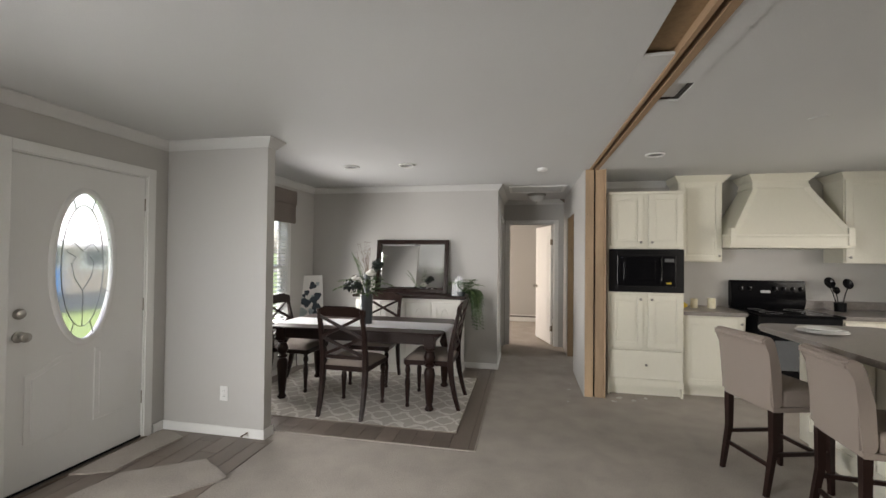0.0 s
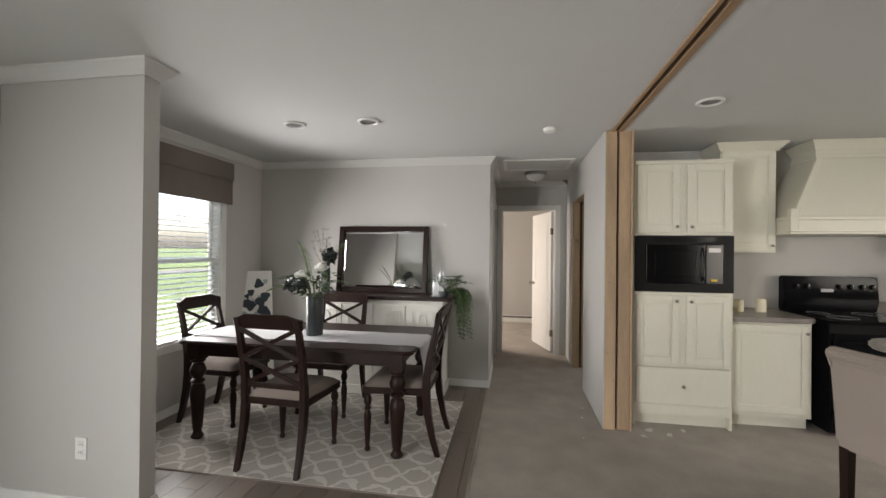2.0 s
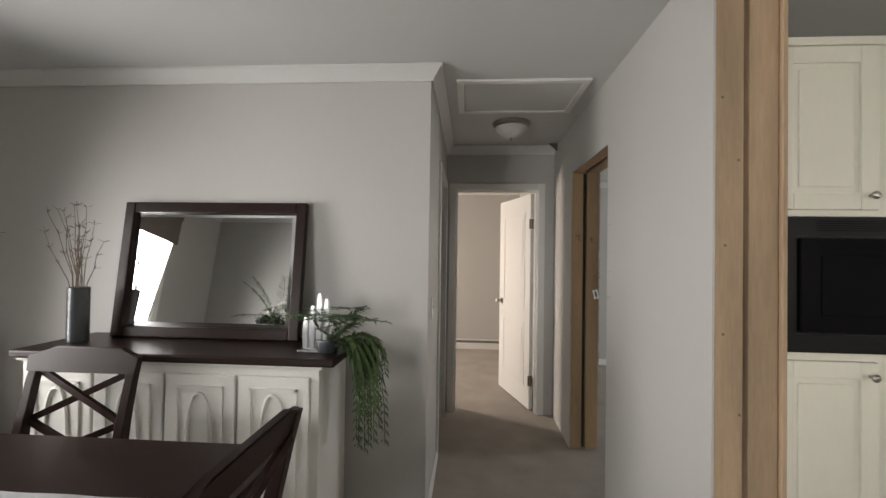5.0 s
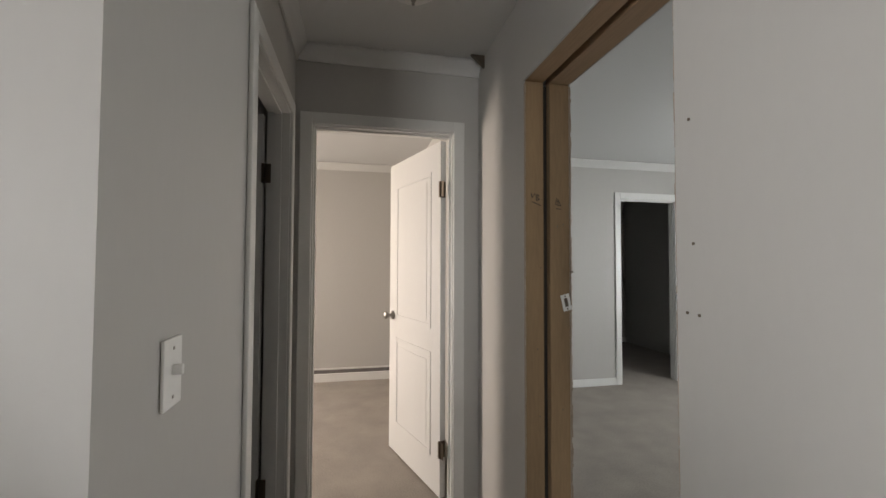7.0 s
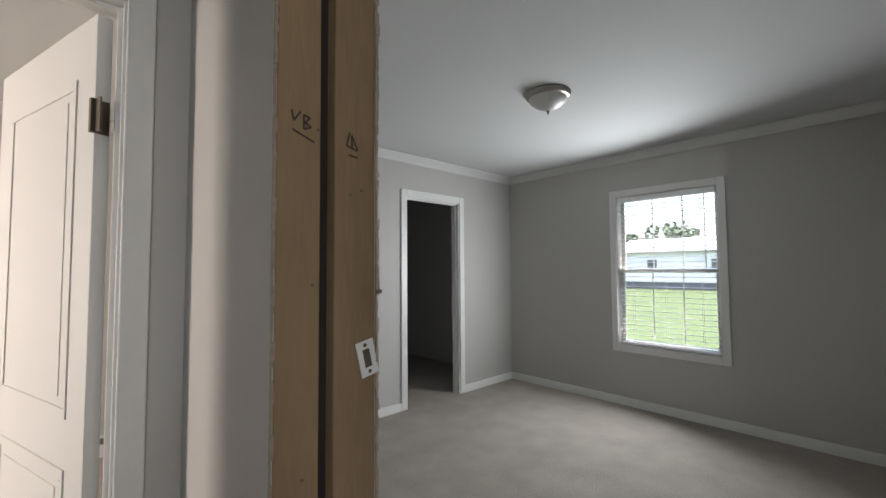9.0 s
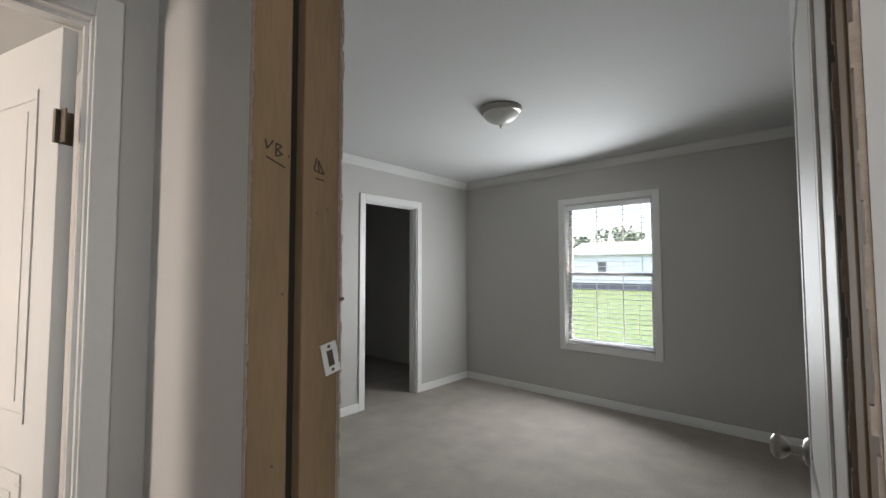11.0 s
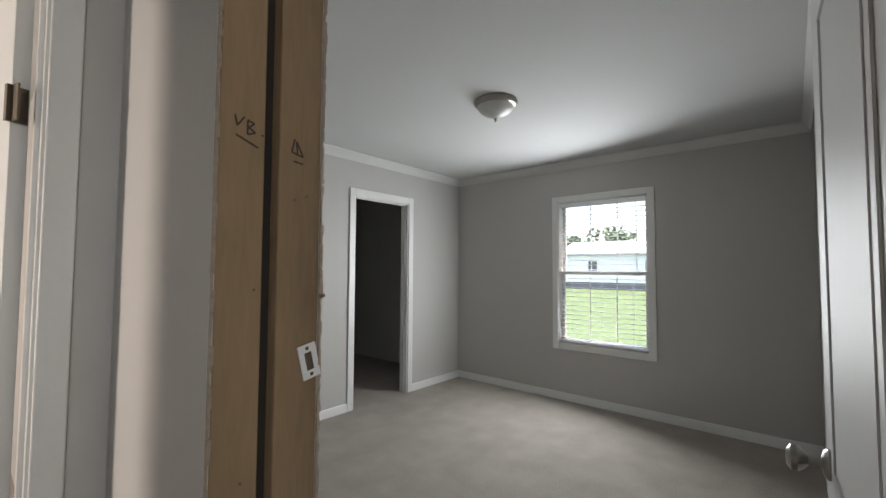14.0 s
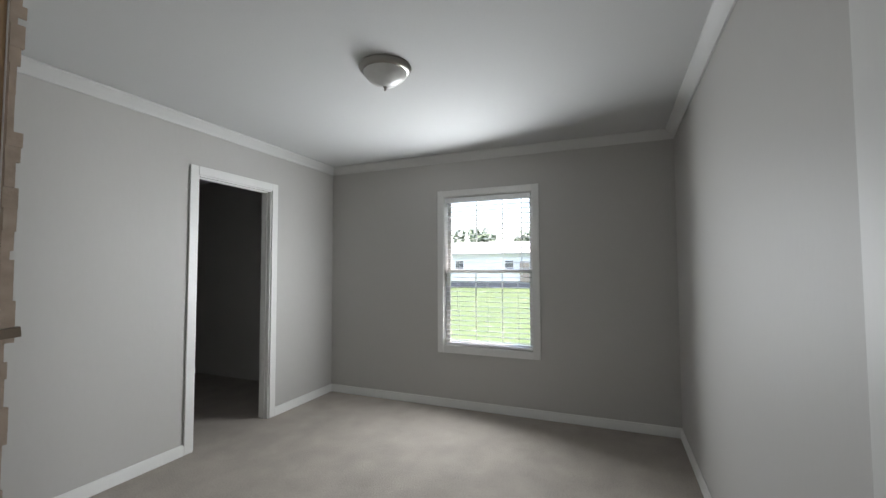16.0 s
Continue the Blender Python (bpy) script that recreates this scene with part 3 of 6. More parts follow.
def doors():
    jamb("door_jamb_1", "x", -1.070, -0.305, YH - 0.001, YH + 0.101, 2.044)
    casing("door_casing_1", "x", YH - 0.001, -1, -1.062, -0.313, 2.036)
    a = math.degrees(math.atan2(0.725, -0.227))
    room_door("door_1", "white two-panel door standing open into the end bedroom", pose(-0.334, YH + 0.078, 0, 0, 0, a), 0.757)
    jamb("door_jamb_2", "y", 6.40, 7.13, -1.251, -1.149, 2.044)
    casing("door_casing_2", "y", -1.149, 1, 6.408, 7.122, 2.036)
    room_door("door_2", "white door standing open into a dark room", pose(-1.262, 7.142, 0, 0, 0, 177), 0.70)
    jamb("door_jamb_3", "x", 2.01, 2.735, YC - 0.001, YC + 0.101, 2.04)
    casing("door_casing_3", "x", YC - 0.001, -1, 2.012, 2.733, 2.036, w=0.066)
    room_door("door_3", "white closet door folded back inside the dark closet", pose(1.99, YC + 0.150, 0, 0, 0, 97), 0.70)
    d4 = room_door("door_4", "white gloss door standing open against the bedroom wall", pose(0.075, 5.786, 0, 0, 0, 2.8), 0.705)
    # hinge edge coloured darker than the leaf
    part("hinge_edge", boxes((0.0005, 0.0035, 0.001, 0.034, 0.016, 2.013)), EDGEW, d4, "brown-grey door edge")
    # front door: a slab with an oval light
    x, y0, y1, z0, z1 = XL - 0.012, 2.075, 2.965, 0.035, 2.095
    t = 0.044
    root = thing("door_5", "white embossed entry door with oval leaded glass, shut", "front door", kind="structure")
    cy, cz, ry, rz = 2.515, 1.40, 0.20, 0.515

    def oval(k, y, z):
        return [(cy + y * math.cos(a), cz + z * math.sin(a)) for a in np.linspace(0, 2 * math.pi, k, endpoint=False)]
    k = 64
    ring = oval(k, ry, rz)
    outer = []
    for (py, pz) in ring:
        dy, dz = py - cy, pz - cz
        s = min(((y1 if dy > 0 else y0) - cy) / dy if abs(dy) > 1e-6 else 1e9, ((z1 if dz > 0 else z0) - cz) / dz if abs(dz) > 1e-6 else 1e9)
        outer.append((cy + dy * s, cz + dz * s))
    corners = [(y0, z0), (y1, z0), (y0, z1), (y1, z1)]
    for c in corners:
        i = min(range(k), key=lambda j: (outer[j][0] - c[0]) ** 2 + (outer[j][1] - c[1]) ** 2)
        outer[i] = c
    bm = bmesh.new()
    vs = [[bm.verts.new((xx, a, b)) for a, b in pts] for xx in (x, x - t) for pts in (ring, outer)]
    for i in range(k):
        j = (i + 1) % k
        bm.faces.new((vs[0][i], vs[0][j], vs[1][j], vs[1][i]))
        bm.faces.new((vs[2][i], vs[3][i], vs[3][j], vs[2][j]))
        bm.faces.new((vs[0][i], vs[2][i], vs[2][j], vs[0][j]))
        bm.faces.new((vs[1][i], vs[1][j], vs[3][j], vs[3][i]))
    part("slab", bm, DOORW, root)
    bm = bmesh.new()
    sec = [(0.0, -0.012), (0.010, -0.008), (0.013, 0.008), (0.006, 0.026), (0.0, 0.030)]
    rings = []
    for off, gr in sec:
        rings.append([bm.verts.new((x + off, a, b)) for a, b in oval(k, ry + gr, rz + gr)])
    for p, q in zip(rings, rings[1:]):
        for i in range(k):
            bm.faces.new((p[i], p[(i + 1) % k], q[(i + 1) % k], q[i]))
    part("oval_frame", bm, DOORW, root, "white moulded oval rim", True)
    bm = bmesh.new()
    pts = oval(k, ry, rz)
    prism(bm, [(a, b) for a, b in pts], Matrix(((0, 0, -1, x - 0.018), (1, 0, 0, 0), (0, 1, 0, 0), (0, 0, 0, 1))), 0.006)
    g = part("glass", bm, BEVELG, root, "bevelled leaded glass")
    g.visible_shadow = False
    bm = bmesh.new()
    xx = x - 0.016
    for f in (0.70,):
        o = oval(40, ry * f, rz * (f + 0.12))
        tube(bm, [(xx, a, b) for a, b in o + o[:1]], 0.0035, 5)
    for i in range(8):
        a = i * math.pi / 4 + 0.39
        tube(bm, [(xx, cy + ry * 0.70 * math.cos(a), cz + rz * 0.82 * math.sin(a)), (xx, cy + ry * math.cos(a), cz + rz * math.sin(a))], 0.0035, 5)
    tulip = [(0, -0.42), (0, -0.17), (-0.055, -0.08), (-0.075, 0.02), (-0.045, 0.06), (-0.11, 0.10), (-0.06, 0.16), (0, 0.10), (0.06, 0.16), (0.11, 0.10), (0.045, 0.06), (0.075, 0.02), (0.055, -0.08), (0, -0.17)]
    tube(bm, [(xx, cy + a, cz + b) for a, b in tulip], 0.0035, 5)
    part("came", bm, LEADM, root, "grey lead strips")
    for a, b in ((2.17, 2.44), (2.59, 2.86)):
        bm = bmesh.new()
        m = Matrix(((0, 0, 1, x - 0.002), (1, 0, 0, 0), (0, 1, 0, 0), (0, 0, 0, 1)))
        crest = [(a + (b - a) * u, 0.77 + 0.045 * math.cos((u if a > 2.4 else 1 - u) * math.pi * 0.9)) for u in np.linspace(1, 0, 10)]
        prism(bm, [(a, 0.30), (b, 0.30)] + crest, m, 0.008)
        bmesh.ops.bevel(bm, geom=bm.edges[:], offset=0.003, segments=1, affect="EDGES")
        inner = [(a + 0.035 + (b - a - 0.07) * u, 0.735 + 0.04 * math.cos((u if a > 2.4 else 1 - u) * math.pi * 0.9)) for u in np.linspace(1, 0, 10)]
        prism(bm, [(a + 0.035, 0.335), (b - 0.035, 0.335)] + inner, m, 0.013)
        part("panel", bm, DOORW, root)
    for z, r in ((1.115, 0.030), (0.975, 0.032)):
        bm = bmesh.new()
        if r < 0.031:
            lathe(bm, [(0, 0), (0.034, 0), (0.034, 0.008), (0.026, 0.022), (0.012, 0.026), (0, 0.027)], seg=18, cap=False)
        else:
            lathe(bm, [(0, 0), (0.036, 0), (0.034, 0.008), (0.013, 0.014), (0.012, 0.034), (0.024, 0.044), (0.031, 0.056), (0.028, 0.068), (0, 0.076)], seg=18, cap=False)
        bmesh.ops.transform(bm, matrix=pose(x, 2.137, z, 0, 90), verts=bm.verts[:])
        part("deadbolt" if r < 0.031 else "knob", bm, NICKEL, root, "brushed nickel", True)
    for z in (0.34, 1.08, 1.88):
        part("hinge", boxes((x - 0.004, x + 0.006, 2.964, 2.978, z - 0.05, z + 0.05)), BRONZE, root, "dark metal hinge")
    part("sweep", boxes((x - 0.04, x + 0.006, y0, y1, 0.022, 0.034)), BLACKM, root, "black rubber door sweep")
    part("threshold", bevelled(XL - 0.14, XL + 0.03, 2.05, 2.99, -0.002, 0.020, 0.004), BRONZE, root, "dark metal threshold")
    fr = thing("door_jamb_5", "white painted entry door frame", "door jamb", kind="structure")
    part("side_lining", boxes((XL - 0.139, XL + 0.001, 2.049, 2.072, 0.02, 2.10)), TRIM, fr)
    part("side_lining", boxes((XL - 0.139, XL + 0.001, 2.968, 2.991, 0.02, 2.10)), TRIM, fr)
    part("head_lining", boxes((XL - 0.139, XL + 0.001, 2.049, 2.991, 2.10, 2.121)), TRIM, fr)
    casing("door_casing_5", "y", XL + 0.001, 1, 2.066, 2.974, 2.106, w=0.07)


# ---- windows ----
def window(name, xin, out, y0, y1, z0, z1, label, grid=True):
    """A two-sash window in a long wall; xin is the inner face, out the way outdoors."""
    root = thing(name, label, "window", kind="structure")
    f = 0.035

    def rail(n, a, b, c, d, e0, e1, mt=TRIM, lab="", par=None):
        lo, hi = sorted((xin + out * e0, xin + out * e1))
        return part(n, bevelled(lo, hi, a, b, c, d, 0.003), mt, par or root, lab)
    for a, b, c, d in ((y0, y0 + 0.012, z0, z1), (y1 - 0.012, y1, z0, z1)):
        rail("side_lining", a, b, c, d, -0.001, 0.139)
    rail("head_lining", y0 + 0.012, y1 - 0.012, z1 - 0.012, z1, -0.001, 0.139)
    rail("window_sill", y0 + 0.012, y1 - 0.012, z0, z0 + 0.012, -0.012, 0.139)
    a0, a1, c0, c1 = y0 + 0.012, y1 - 0.012, z0 + 0.012, z1 - 0.012
    mid = (c0 + c1) / 2 - 0.02
    for nm, lo, hi, e in (("lower_sash", c0, mid + f, 0.060), ("upper_sash", mid, c1, 0.092)):
        sash = rail(nm, a0, a1, lo, lo + f, e, e + 0.030)
        rail("rail", a0, a1, hi - f, hi, e, e + 0.030, par=sash)
        rail("stile", a0, a0 + f, lo + f, hi - f, e, e + 0.030, par=sash)
        rail("stile", a1 - f, a1, lo + f, hi - f, e, e + 0.030, par=sash)
        g = rail("pane", a0 + f, a1 - f, lo + f, hi - f, e + 0.012, e + 0.018, PANE, "clear glass", sash)
        g.visible_shadow = False
        for k in (1, 2) if grid else ():
            yy = a0 + f + (a1 - a0 - 2 * f) * k / 3
            rail("muntin", yy - 0.006, yy + 0.006, lo + f, hi - f, e + 0.019, e + 0.026, par=sash)
    return root


def blind(xin, out, y0, y1, z0, z1, tilt, label):
    root = thing("window_blind", label, "blind")
    xc = xin + out * 0.030

    def b(n, w, h, y, yy, z):
        return part(n, bevelled(xc - w / 2, xc + w / 2, y, yy, z - h / 2, z + h / 2, 0.002, 1), BLIND, root)
    b("headrail", 0.050, 0.045, y0, y1, z1 - 0.0225)
    b("bottom_rail", 0.046, 0.020, y0, y1, z0 + 0.014)
    n = int((z1 - z0 - 0.09) / 0.046)
    bm = bmesh.new()
    prof = [(-0.024, 0.0), (-0.012, 0.0022), (0, 0.003), (0.012, 0.0022), (0.024, 0.0), (0.024, -0.002), (0, 0.001), (-0.024, -0.002)]
    ca, sa = math.cos(radians(tilt)), math.sin(radians(tilt))
    prism(bm, [(p * ca - q * sa, p * sa + q * ca) for p, q in prof], Matrix(((1, 0, 0, 0), (0, 0, 1, y0), (0, 1, 0, 0), (0, 0, 0, 1))), y1 - y0)
    me = mesh_of("slat", bm, BLIND)
    for i in range(n):
        s = new("slat", me)
        s.location = (xc, 0, z0 + 0.055 + i * 0.046)
        s.parent = root
    for k in (0.15, 0.5, 0.85):
        bm = bmesh.new()
        yy = y0 + (y1 - y0) * k
        for dx in (-0.025, 0.025):
            tube(bm, [(xc + dx, yy, z0 + 0.02), (xc + dx, yy, z1 - 0.03)], 0.0012, 4)
        part("ladder_cord", bm, BLIND, root)
    bm = bmesh.new()
    tube(bm, [(xin - out * 0.012, y0 + 0.08, z1 - 0.05), (xin - out * 0.012, y0 + 0.08, z1 - 0.75)], 0.004, 6)
    part("tilt_wand", bm, BLIND, root)


def windows():
    window("window_1", XL, -1, 4.05, 4.99, 0.60, 2.06, "white two-sash dining window with a bright view of lawn", False)
    casing("window_casing_1", "y", XL + 0.001, 1, 4.055, 4.985, 2.055, z0=0.605, sill=True, label="white painted window casing")
    blind(XL, -1, 4.07, 4.97, 0.615, 2.045, -8, "white horizontal slat blind lowered over the dining window")
    window("window_2", XR, 1, 6.90, 7.775, 0.57, 2.03, "white two-sash bedroom window with muntins, bright outside")
    casing("window_casing_2", "y", XR - 0.001, -1, 6.905, 7.77, 2.025, z0=0.575, sill=True, label="white painted window casing")
    blind(XR, 1, 6.92, 7.755, 0.585, 2.015, 0, "white slat blind lowered with open slats over the bedroom window")
    window("window_3", XL, -1, 8.2, 9.2, 0.60, 2.06, "plain white two-sash window of the end bedroom")
    window("window_4", XR, 1, -1.40, -0.50, 0.75, 1.95, "plain white two-sash window of the kitchen side")
    window("window_6", XR, 1, 3.0, 4.2, 1.05, 2.0, "plain white window over the kitchen sink side")
    window("window_5", XL, -1, -1.4, 0.2, 0.60, 2.06, "plain white two-sash window of the living room")
    # valance over the dining window
    v = thing("valance", "taupe fabric window valance with a folded cuff", "valance", pose(XL + 0.016, 4.52, 0))
    w = 0.525
    bm = bmesh.new()
    box(bm, 0, 0.085, -w, w, 2.12, 2.30)
    bmesh.ops.bevel(bm, geom=bm.edges[:], offset=0.008, segments=2, affect="EDGES")
    part("cuff", bm, VALF, v, "folded upper cuff", True)
    bm = bmesh.new()
    n = 24
    top, bot = [], []
    for i in range(n + 1):
        y = -w + 0.006 + (2 * w - 0.012) * i / n
        off = 0.070 + 0.004 * math.sin(i * 1.3)
        top.append((off, y))
        bot.append((off + 0.008 * math.sin(i * 0.7), y))
    rows = [[bm.verts.new((x, y, z)) for x, y in pts] for pts, z in ((top, 2.14), (bot, 1.885))]
    back = [[bm.verts.new((x - 0.006, y, z)) for x, y in pts] for pts, z in ((top, 2.14), (bot, 1.885))]
    for i in range(n):
        bm.faces.new((rows[0][i], rows[0][i + 1], rows[1][i + 1], rows[1][i]))
        bm.faces.new((back[0][i], back[1][i], back[1][i + 1], back[0][i + 1]))
        bm.faces.new((rows[1][i], rows[1][i + 1], back[1][i + 1], back[1][i]))
    for s in (-1, 1):
        box(bm, 0.0, 0.068, s * (w - 0.010) - 0.003, s * (w - 0.010) + 0.003, 1.89, 2.14)
    part("skirt", bm, VALF, v, "", True)


# ---- fixtures ----
def dome_light(x, y, label):
    root = thing("ceiling_light", label, "ceiling light", pose(x, y, H) @ Matrix.Diagonal((0.86, 0.86, 0.78, 1)), "flush dome ceiling lights")
    bm = bmesh.new()
    lathe(bm, [(0.0, -0.001), (0.165, -0.001), (0.168, -0.012), (0.160, -0.030), (0.150, -0.040), (0.138, -0.046), (0.0, -0.040)], seg=40, cap=False)
    part("base_ring", bm, NICKEL, root, "brushed nickel ring", True)
    bm = bmesh.new()
    lathe(bm, [(0.140, -0.044), (0.132, -0.066), (0.112, -0.092), (0.082, -0.116), (0.048, -0.134), (0.018, -0.143), (0.0, -0.145)], seg=40, cap=False)
    part("glass_shade", bm, FROST, root, "white alabaster glass", True)
    bm = bmesh.new()
    lathe(bm, [(0.0, -0.142), (0.013, -0.144), (0.011, -0.152), (0.005, -0.158), (0.009, -0.166), (0.004, -0.174), (0.0, -0.176)], seg=14, cap=False)
    part("finial", bm, NICKEL, root, "", True)
    return root


def can_light(x, y):
    root = thing("recessed_light", "white recessed can light, unlit, in the ceiling", "recessed light", pose(x, y, H), "recessed ceiling lights")
    bm = bmesh.new()
    lathe(bm, [(0.058, -0.003), (0.082, -0.001), (0.085, -0.008), (0.080, -0.015), (0.066, -0.016), (0.058, -0.008)], seg=32, cap=False)
    part("trim_ring", bm, TRIM, root, "", True)
    # flat baffle; the shade of a recess is put into its dark grey
    bm = bmesh.new()
    lathe(bm, [(0.0, -0.0015), (0.034, -0.002), (0.060, -0.004)], seg=32, cap=False)
    part("baffle", bm, CANIN, root, "grey baffle, darkened for the shade of the recess", True)
    return root


def fixtures():
    first = can_light(-2.63, 4.31)
    copy_thing(first, pose(-2.015, 4.31, H))
    copy_thing(first, pose(0.36, 4.22, H))
    first = dome_light(1.825, 7.375, "brushed nickel dome light with alabaster glass, unlit")
    copy_thing(first, pose(-0.63, 6.60, H))
    sm = thing("smoke_detector", "round white smoke detector on the ceiling", "smoke detector", pose(-0.62, 4.70, H))
    bm = bmesh.new()
    lathe(bm, [(0, -0.001), (0.052, -0.001), (0.054, -0.014), (0.047, -0.028), (0.026, -0.033), (0.0, -0.033)], seg=28, cap=False)
    part("housing", bm, PLATE, sm, "", True)
    bm = bmesh.new()
    lathe(bm, [(0.049, -0.016), (0.0550, -0.018), (0.049, -0.020)], seg=28, cap=False)
    part("vent_ring", bm, FRIDGE, sm)
    v = thing("ceiling_vent", "small white round ceiling vent", "vent", pose(1.12, 3.34, H))
    bm = bmesh.new()
    lathe(bm, [(0, -0.001), (0.062, -0.001), (0.060, -0.007), (0.040, -0.010), (0.0, -0.008)], seg=24, cap=False)
    part("grille", bm, CEIL, v, "", True)
    h = thing("attic_hatch", "white attic access panel in the hall ceiling", "hatch", kind="structure")
    part("panel", bevelled(-0.98, -0.30, 5.84, 6.30, H - 0.010, H - 0.001, 0.003), CEIL, h)
    for a in ((-1.02, -0.26, 5.80, 5.84), (-1.02, -0.26, 6.30, 6.34), (-1.02, -0.98, 5.84, 6.30), (-0.30, -0.26, 5.84, 6.30)):
        part("trim_board", bevelled(*a, H - 0.016, H - 0.001, 0.003), TRIM, h)
    s = thing("wall_bracket", "small dark torn corner at the hall ceiling", "bracket", pose(ML, 7.17, 2.37))
    bm = bmesh.new()
    prism(bm, [(0, 0), (0, 0.065), (-0.075, 0.065)], pose(-0.001, 0.0, 0, 90), 0.02)
    part("flap", bm, BRONZE, s)
    # switches and sockets
    sw = thing("light_switch", "white toggle switch plate on the hall wall", "light switch", pose(-1.149, 5.865, 1.128))
    part("plate", bevelled(0, 0.006, -0.036, 0.036, -0.06, 0.06, 0.002), PLATE, sw)
    part("toggle", bevelled(0.005, 0.022, -0.005, 0.005, -0.004, 0.014, 0.002), PLATE, sw)
    for z in (-0.042, 0.042):
        part("screw", bevelled(0.005, 0.0075, -0.003, 0.003, z - 0.003, z + 0.003, 0.001), NICKEL, sw)
    so = thing("wall_socket", "white double wall socket near the baseboard", "socket", pose(-3.215, 3.169, 0.345))
    part("plate", bevelled(-0.036, 0.036, -0.006, 0, -0.06, 0.06, 0.002), PLATE, so)
    for z in (-0.022, 0.022):
        o = part("outlet", bevelled(-0.016, 0.016, -0.009, -0.005, z - 0.014, z + 0.014, 0.003), PLATE, so)
        for x in (-0.006, 0.006):
            part("slot", boxes((x - 0.001, x + 0.001, -0.0098, -0.0088, z - 0.004, z + 0.006)), BLACKM, o)
    st = thing("door_stop", "small dark spring door stop on the baseboard", "door stop", pose(-2.99, 3.155, 0.045))
    bm = bmesh.new()
    lathe(bm, [(0, 0), (0.009, 0), (0.006, 0.006), (0.005, 0.05), (0.008, 0.053), (0.008, 0.066), (0, 0.068)], seg=12, cap=False)
    bmesh.ops.transform(bm, matrix=pose(0, 0, 0, 90), verts=bm.verts[:])
    part("spring", bm, BRONZE, st)
    # small dents and screw heads left on the bare hall panel
    for y, z in ((5.777, 1.616), (5.770, 1.360), (5.788, 1.219), (5.758, 1.217)):
        t = thing("screw_hole", "dark screw hole in the hall wall panel", "screw hole", pose(ML, y, z))
        bm = bmesh.new()
        prism(bm, [(0.0035 * math.cos(i), 0.0035 * math.sin(i)) for i in np.linspace(0, 5.5, 8)], Matrix(((0, 0, -1, 0.001), (1, 0, 0, 0), (0, 1, 0, 0), (0, 0, 0, 1))), 0.0025)
        part("rim", bm, BRONZE, t)


# ---- outdoors ----
def house(x, y, w, d, h, ridge, wallm, label, turn=0.0, doorm=None):
    g = -0.75
    root = thing("neighbour_house", label, "house", pose(x, y, g, 0, 0, turn), "neighbouring houses")
    bm = bmesh.new()
    prism(bm, [(-d / 2, 0.7), (d / 2, 0.7), (d / 2, h), (0, ridge - 0.12), (-d / 2, h)], Matrix(((1, 0, 0, 0), (0, 0, 1, -w / 2), (0, 1, 0, 0), (0, 0, 0, 1))), w)
    part("wall", bm, wallm, root)
    part("skirting", boxes((-d / 2 + 0.08, d / 2 - 0.08, -w / 2 + 0.08, w / 2 - 0.08, 0, 0.7)), SKIRT, root, "dark grey skirting")
    bm = bmesh.new()
    o = 0.35
    sl = (ridge - h) / (d / 2)
    prism(bm, [(-d / 2 - o, h - o * sl), (0, ridge), (d / 2 + o, h - o * sl), (d / 2 + o, h - o * sl + 0.15), (0, ridge + 0.16), (-d / 2 - o, h - o * sl + 0.15)], Matrix(((1, 0, 0, 0), (0, 0, 1, -w / 2 - 0.3), (0, 1, 0, 0), (0, 0, 0, 1))), w + 0.6)
    part("roof", bm, ROOFG, root, "grey shingle roof")
    for s in (-1, 1):
        for k in range(3):
            yy = -w / 2 + w * (k + 0.6) / 3.2
            fr = part("window", boxes((s * d / 2 - 0.05, s * d / 2 + 0.05, yy - 0.5, yy + 0.5, 1.6, 2.9)), TRIM, root)
            part("pane", boxes((s * d / 2 - 0.06, s * d / 2 + 0.06, yy - 0.42, yy + 0.42, 1.68, 2.82)), GREYG, fr)
        part("door", boxes((s * d / 2 - 0.05, s * d / 2 + 0.05, -w * 0.12, -w * 0.12 + 0.95, 0.7, 2.75)), doorm or BROWNS, root)
    return root


